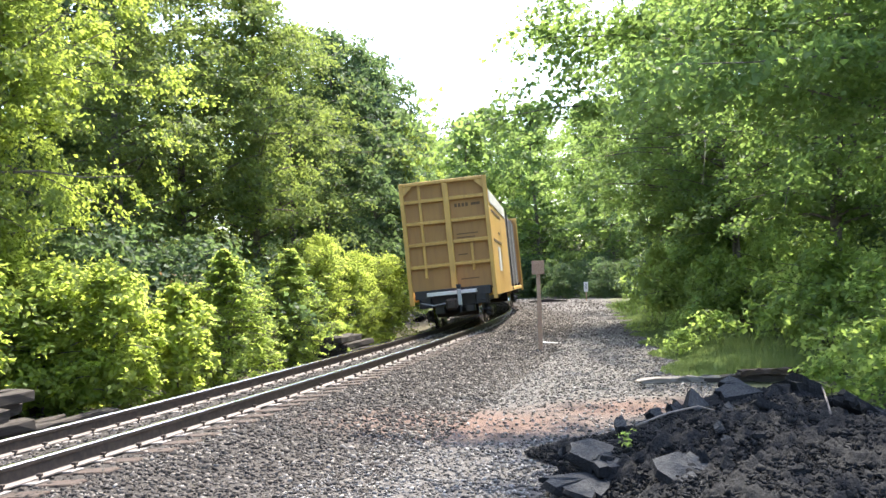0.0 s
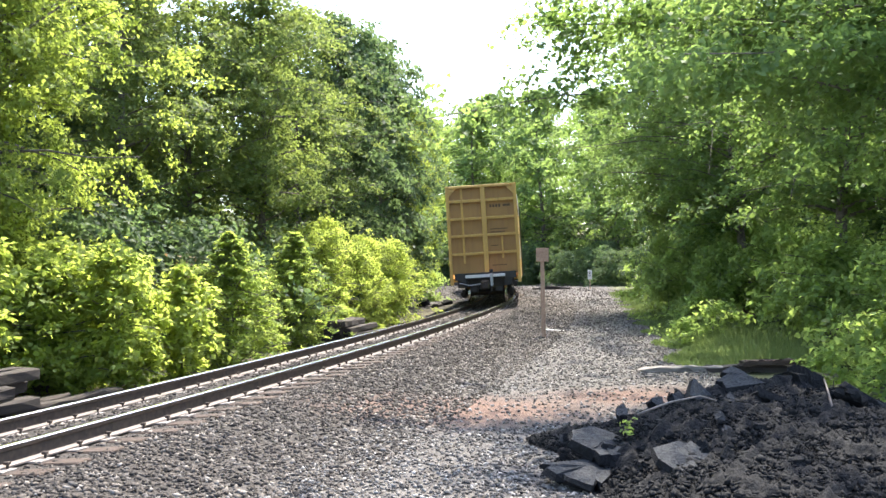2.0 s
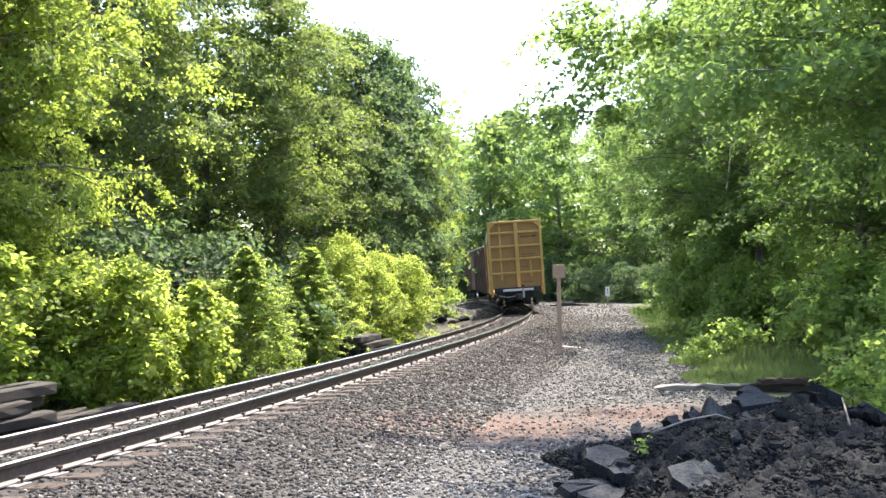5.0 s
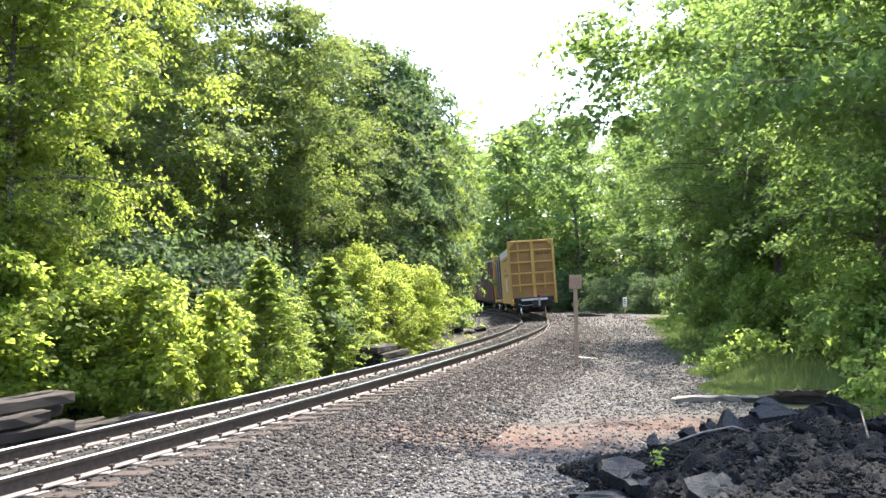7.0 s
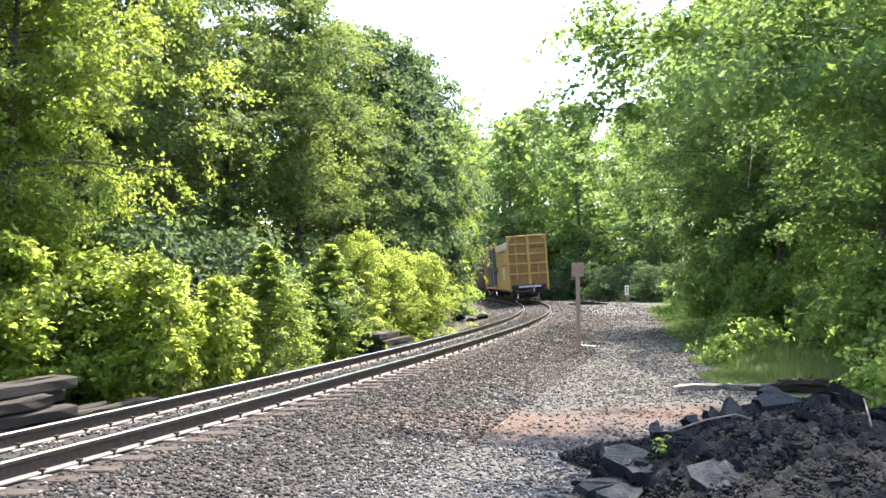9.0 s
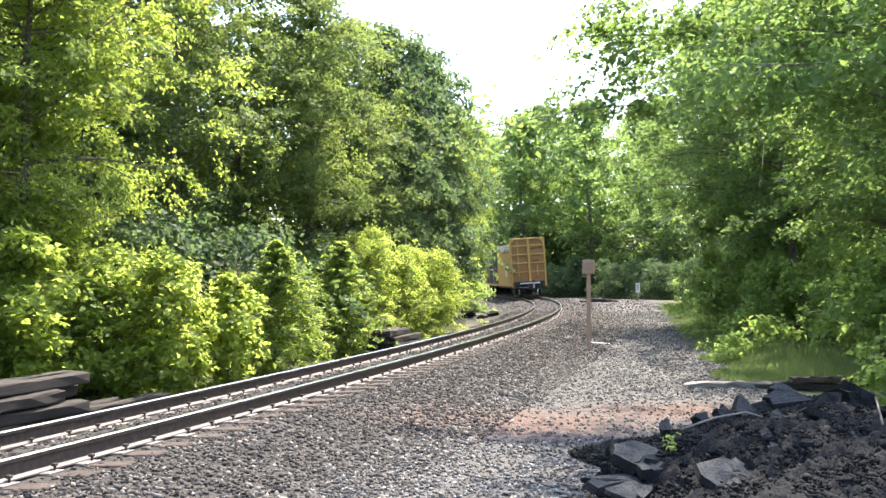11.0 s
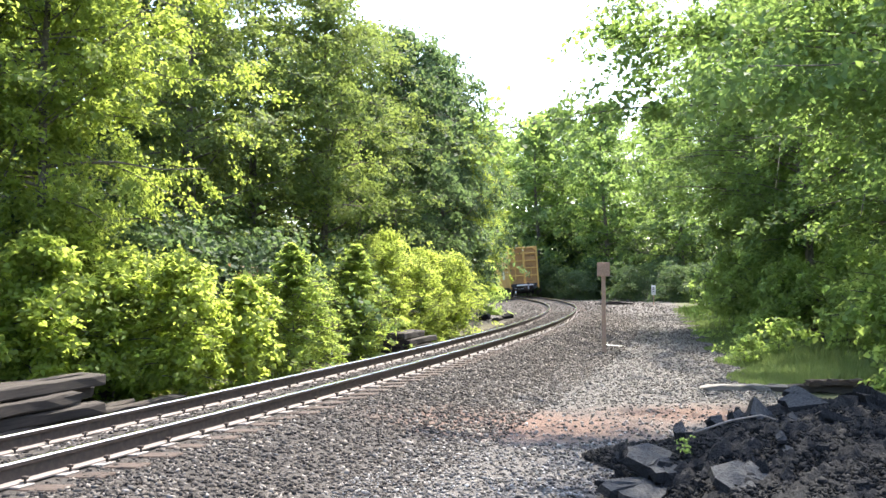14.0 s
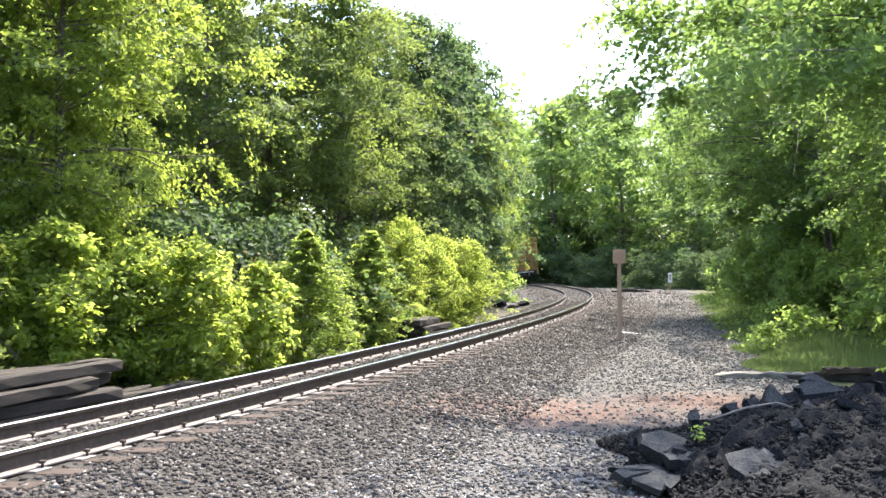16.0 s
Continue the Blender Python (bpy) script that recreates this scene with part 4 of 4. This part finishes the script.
# ---- heap of broken asphalt ----
def heap_z(x, y):
    top = np.interp(x + 0.12 * np.sin(4 * y), [1.6, 1.85, 2.12, 2.5, 2.95, 3.4, 3.8, 4.2, 4.9, 6.0], [0, 0.1, 0.27, 0.41, 0.5, 0.6, 0.66, 0.62, 0.42, 0.0])
    g = np.interp(y + 0.15 * np.sin(3 * x), [5.2, 6.2, 7.0, 7.8, 8.6, 9.1, 9.5, 10.2], [0.0, 0.46, 0.74, 0.9, 1.0, 1.0, 0.72, 0.0])
    return top * g + 0.06 * wave(2.1 * x, 2.3 * y) * np.minimum(1, top * 4) * g


def slab(rng, r, h):
    """A broken plate of asphalt: crooked outline, worn top coloured paler for sky light."""
    bm = bmesh.new()
    n = int(rng.integers(9, 14))
    ang = np.sort(rng.uniform(0, 6.28, n) * 0.35 + np.arange(n) * 6.28 / n * 0.65)
    rr = r * rng.uniform(0.68, 1.15, n)
    lo, mid, hi = [], [], []
    for a, q in zip(ang, rr):
        c, s = math.cos(a), math.sin(a)
        lo.append(bm.verts.new((q * 0.86 * c + rng.normal(0, 0.02), q * 0.86 * s, -h / 2 + rng.normal(0, h * 0.12))))
        mid.append(bm.verts.new((q * 1.05 * c, q * 1.05 * s + rng.normal(0, 0.02), rng.normal(0, h * 0.15))))
        hi.append(bm.verts.new((q * 0.97 * c, q * 0.97 * s, h / 2 + rng.normal(0, h * 0.05))))
    for a, b in ((lo, mid), (mid, hi)):
        for i in range(n):
            bm.faces.new((a[i], a[(i + 1) % n], b[(i + 1) % n], b[i]))
    bm.faces.new(lo[::-1])
    inner = [bm.verts.new((v.co.x * q + rng.normal(0, r * 0.06), v.co.y * q + rng.normal(0, r * 0.06), h / 2 + rng.normal(0, r * 0.035))) for v, q in zip(hi, rng.uniform(0.45, 0.7, n))]
    top = bm.verts.new((0, 0, h / 2 + rng.normal(0, r * 0.03)))
    for i in range(n):
        j = (i + 1) % n
        bm.faces.new((hi[i], hi[j], inner[j], inner[i])).material_index = 1
        bm.faces.new((inner[i], inner[j], top)).material_index = 1
    bmesh.ops.triangulate(bm, faces=bm.faces[:])
    return bm


def rubble():
    rng = np.random.default_rng(31)
    root = tagged(new("rubble_heap"), "heap of broken black asphalt slabs and crumbs on the gravel", "rubble heap")
    N = 240
    xs, ys = np.linspace(0.9, 6.6, N), np.linspace(5.4, 10.4, N)
    gx, gy = np.meshgrid(xs, ys)
    lump = np.array([noise.fractal((x * 4, y * 4, 0), 0.7, 2.2, 6) - 0.7 * noise.voronoi((x * 13, y * 13, 3))[0][0] for x, y in zip(gx.ravel(), gy.ravel())])
    hz = heap_z(gx.ravel(), gy.ravel())
    gz = hz + (0.09 * lump + 0.055) * np.minimum(1, hz * 6) - 0.03 + rng.normal(0, 0.007, hz.size)
    i = (np.arange(N - 1)[:, None] * N + np.arange(N - 1)[None]).ravel()
    raw_mesh("crumbled_core", np.stack([gx.ravel(), gy.ravel(), gz], 1), np.stack([i, i + 1, i + N + 1, i + N], 1), ASPHALT, root)
    n = 44000
    x, y = rng.uniform(1.0, 5.6, n), rng.uniform(5.8, 10.2, n)
    hz = heap_z(x, y)
    ok = (hz > 0.03) | (rng.uniform(0, 1, n) < 0.02)
    x, y, hz = x[ok], y[ok], hz[ok]
    size = 0.012 + 0.05 * rng.uniform(0, 1, len(x)) ** 4
    tagged(stones("asphalt_gravel", x, y, hz + size * 0.1, size, ASPHALT, "", "", 32, 0.85, root), kind="stuff")
    # large slabs: place, radius, thickness, tilt
    for x, y, z, r, h, rx, ry, rz in ((4.22, 8.95, 0.62, 0.2, 0.3, 86, 4, 12), (4.02, 8.92, 0.6, 0.18, 0.24, 78, -10, 60), (3.85, 8.85, 0.58, 0.16, 0.2, 60, 20, 120), (3.7, 9.05, 0.7, 0.27, 0.1, 16, -22, 10),
                                      (3.2, 9.0, 0.54, 0.2, 0.14, 42, -30, 60), (2.98, 9.0, 0.52, 0.1, 0.09, 50, 10, 20), (2.75, 9.0, 0.5, 0.1, 0.1, 30, -40, 80), (2.45, 8.9, 0.43, 0.15, 0.09, 20, -20, 0),
                                      (1.98, 8.1, 0.25, 0.3, 0.13, 6, -14, 80), (1.78, 7.85, 0.1, 0.34, 0.09, 8, -6, 40), (2.45, 7.15, 0.31, 0.3, 0.1, 14, -8, 15), (3.72, 8.35, 0.55, 0.24, 0.09, 30, 6, 100), (3.4, 8.5, 0.52, 0.16, 0.08, 34, -12, 30),
                                      (4.35, 8.3, 0.58, 0.22, 0.08, 26, 12, 100), (4.75, 8.7, 0.5, 0.26, 0.1, 22, 26, 30), (5.2, 8.0, 0.36, 0.26, 0.1, 20, 24, 70), (3.0, 7.6, 0.4, 0.14, 0.07, 30, 10, 10)):
        # only flatter slabs get the sky-lit top colour; steep ones stay dark
        o = part("asphalt_slab", slab(rng, r, h), [ASPHALT, ASPHALT_TOP if rx < 55 else ASPHALT], root)
        o.matrix_basis = pose(x, y, z, rx, ry, rz)
    for k in range(170):
        x, y = rng.uniform(1.5, 5.8), rng.uniform(6.4, 9.7)
        z = float(heap_z(np.array([x]), np.array([y]))[0])
        if z < 0.05:
            continue
        r = 0.025 + 0.07 * rng.uniform() ** 3
        o = part("asphalt_chunk", slab(rng, r, r * rng.uniform(0.7, 1.3)), [ASPHALT, ASPHALT_TOP if rng.uniform() < 0.12 else ASPHALT], root)
        o.matrix_basis = pose(x, y, z + 0.1 * r, rng.normal(0, 35), rng.normal(0, 30), rng.uniform(0, 360))
    for pts in (((2.45, 8.6, 0.46), (2.8, 8.65, 0.56), (3.1, 8.7, 0.6), (3.28, 8.55, 0.55)), ((4.0, 7.9, 0.57), (4.15, 8.25, 0.64), (4.3, 8.6, 0.69), (4.45, 8.95, 0.72))):
        o = tagged(part("twig", tube(bmesh.new(), pts, [0.012, 0.011, 0.009, 0.007][:len(pts)], 5), GREY_WOOD), "thin dry twig lying on the rubble", "twig", "twigs on the rubble")
    sprout = tree("small bright green seedling sprouting from the rubble", "seedling", 0.2, 0.08, 0.15, 8, 3, 3, 0.03, 0.04, LEAF_SHRUB, 44, "bush", 0.005)
    sprout.matrix_basis = pose(2.2, 8.05, float(heap_z(np.array([2.2]), np.array([8.05]))[0]))


def trackside_debris():
    rng = np.random.default_rng(77)
    for s, o, r, mat, lab in ((40.5, -3.3, 0.22, STONE, "pale broken concrete lump beside the track"), (42.5, -3.2, 0.18, STONE, "grey broken concrete lump beside the track"), (43.5, -2.9, 0.3, ASPHALT, "dark lump of debris beside the track"), (41.5, -4.0, 0.35, ASPHALT, "black lump of debris beside the track")):
        x, y = (float(v) for v in along(s, o))
        ob = tagged(part("debris_lump", slab(rng, r, r * 0.8), mat), lab, "debris")
        ob.matrix_basis = pose(x, y, float(ground_z(np.array([x]), np.array([y]))[0]) + r * 0.25, 20, 15, 40 * s)
    x, y = 5.2, 26.0
    ob = tagged(part("board_scrap", box(bmesh.new(), -0.3, 0.3, -0.05, 0.05, 0, 0.04, 0.01), WHITE), "short whitish scrap lying on the gravel", "scrap")
    ob.matrix_basis = pose(x, y, 0.03, 0, 4, -20)


PLATE = paint("worn_plate", (0.24, 0.215, 0.2), (0.14, 0.1, 0.075), 0.55)
tie_stack(3.9, -2.85, (4, 4, 4, 3), 51)
tie_stack(0.9, -2.9, (4, 4, 4, 4), 52)
tie_stack(5.6, -2.5, (2,), 54, 2.4, "low layer of grey old sleepers beside the track")
tie_stack(18.4, -2.15, (4, 3, 2), 53, 2.4)
loose_timber()
rubble()
trackside_debris()
ballast()
sleepers()


# ---- movement of the train ----
START, SPEED, GAIN = 23.2, 3.68, 0.048   # place, pace and its slow rise


def motions():
    times = [i * 0.5 for i in range(33)]
    for car, ahead, a, b in ((FLAT, 0.0, 2.3, CAR_L - 2.3), (BOX, CAR_L + 1.2, 2.4, 14.6)):
        rows = []
        for t in times:
            s = START + SPEED * t + GAIN * t * t + ahead
            p, q = track_pose(s + a), track_pose(s + b)
            y = (q.translation - p.translation).normalized()
            x = y.cross(p.to_3x3().col[2]).normalized()
            m = Matrix((x, y, x.cross(y))).transposed().to_4x4()
            m.translation = p.translation - y * a
            m = m @ Matrix.Rotation(radians(float(np.interp(t, (0, 1, 2, 3.5, 6, 8), (-0.4, 0.4, 1.1, 0.9, 0.3, 0)))), 4, "Y")
            rows.append((t, m))
        walk(car, rows)
    walk(MARKER, [(t, pose(0.26, -0.46, 1.34, 0, 0, a)) for t, a in ((0, 180), (0.27, 180), (0.34, 120), (0.4, 60), (0.47, 0), (0.64, 0), (0.7, 60), (0.77, 120), (0.84, 180), (16, 180))])
    for w, wy in WHEELS:
        walk(w, [(i / 8, pose(0, wy, 0.42) @ Matrix.Rotation(-(SPEED + GAIN * i / 8) * i / 8 / 0.42, 4, "X")) for i in range(129)])


motions()
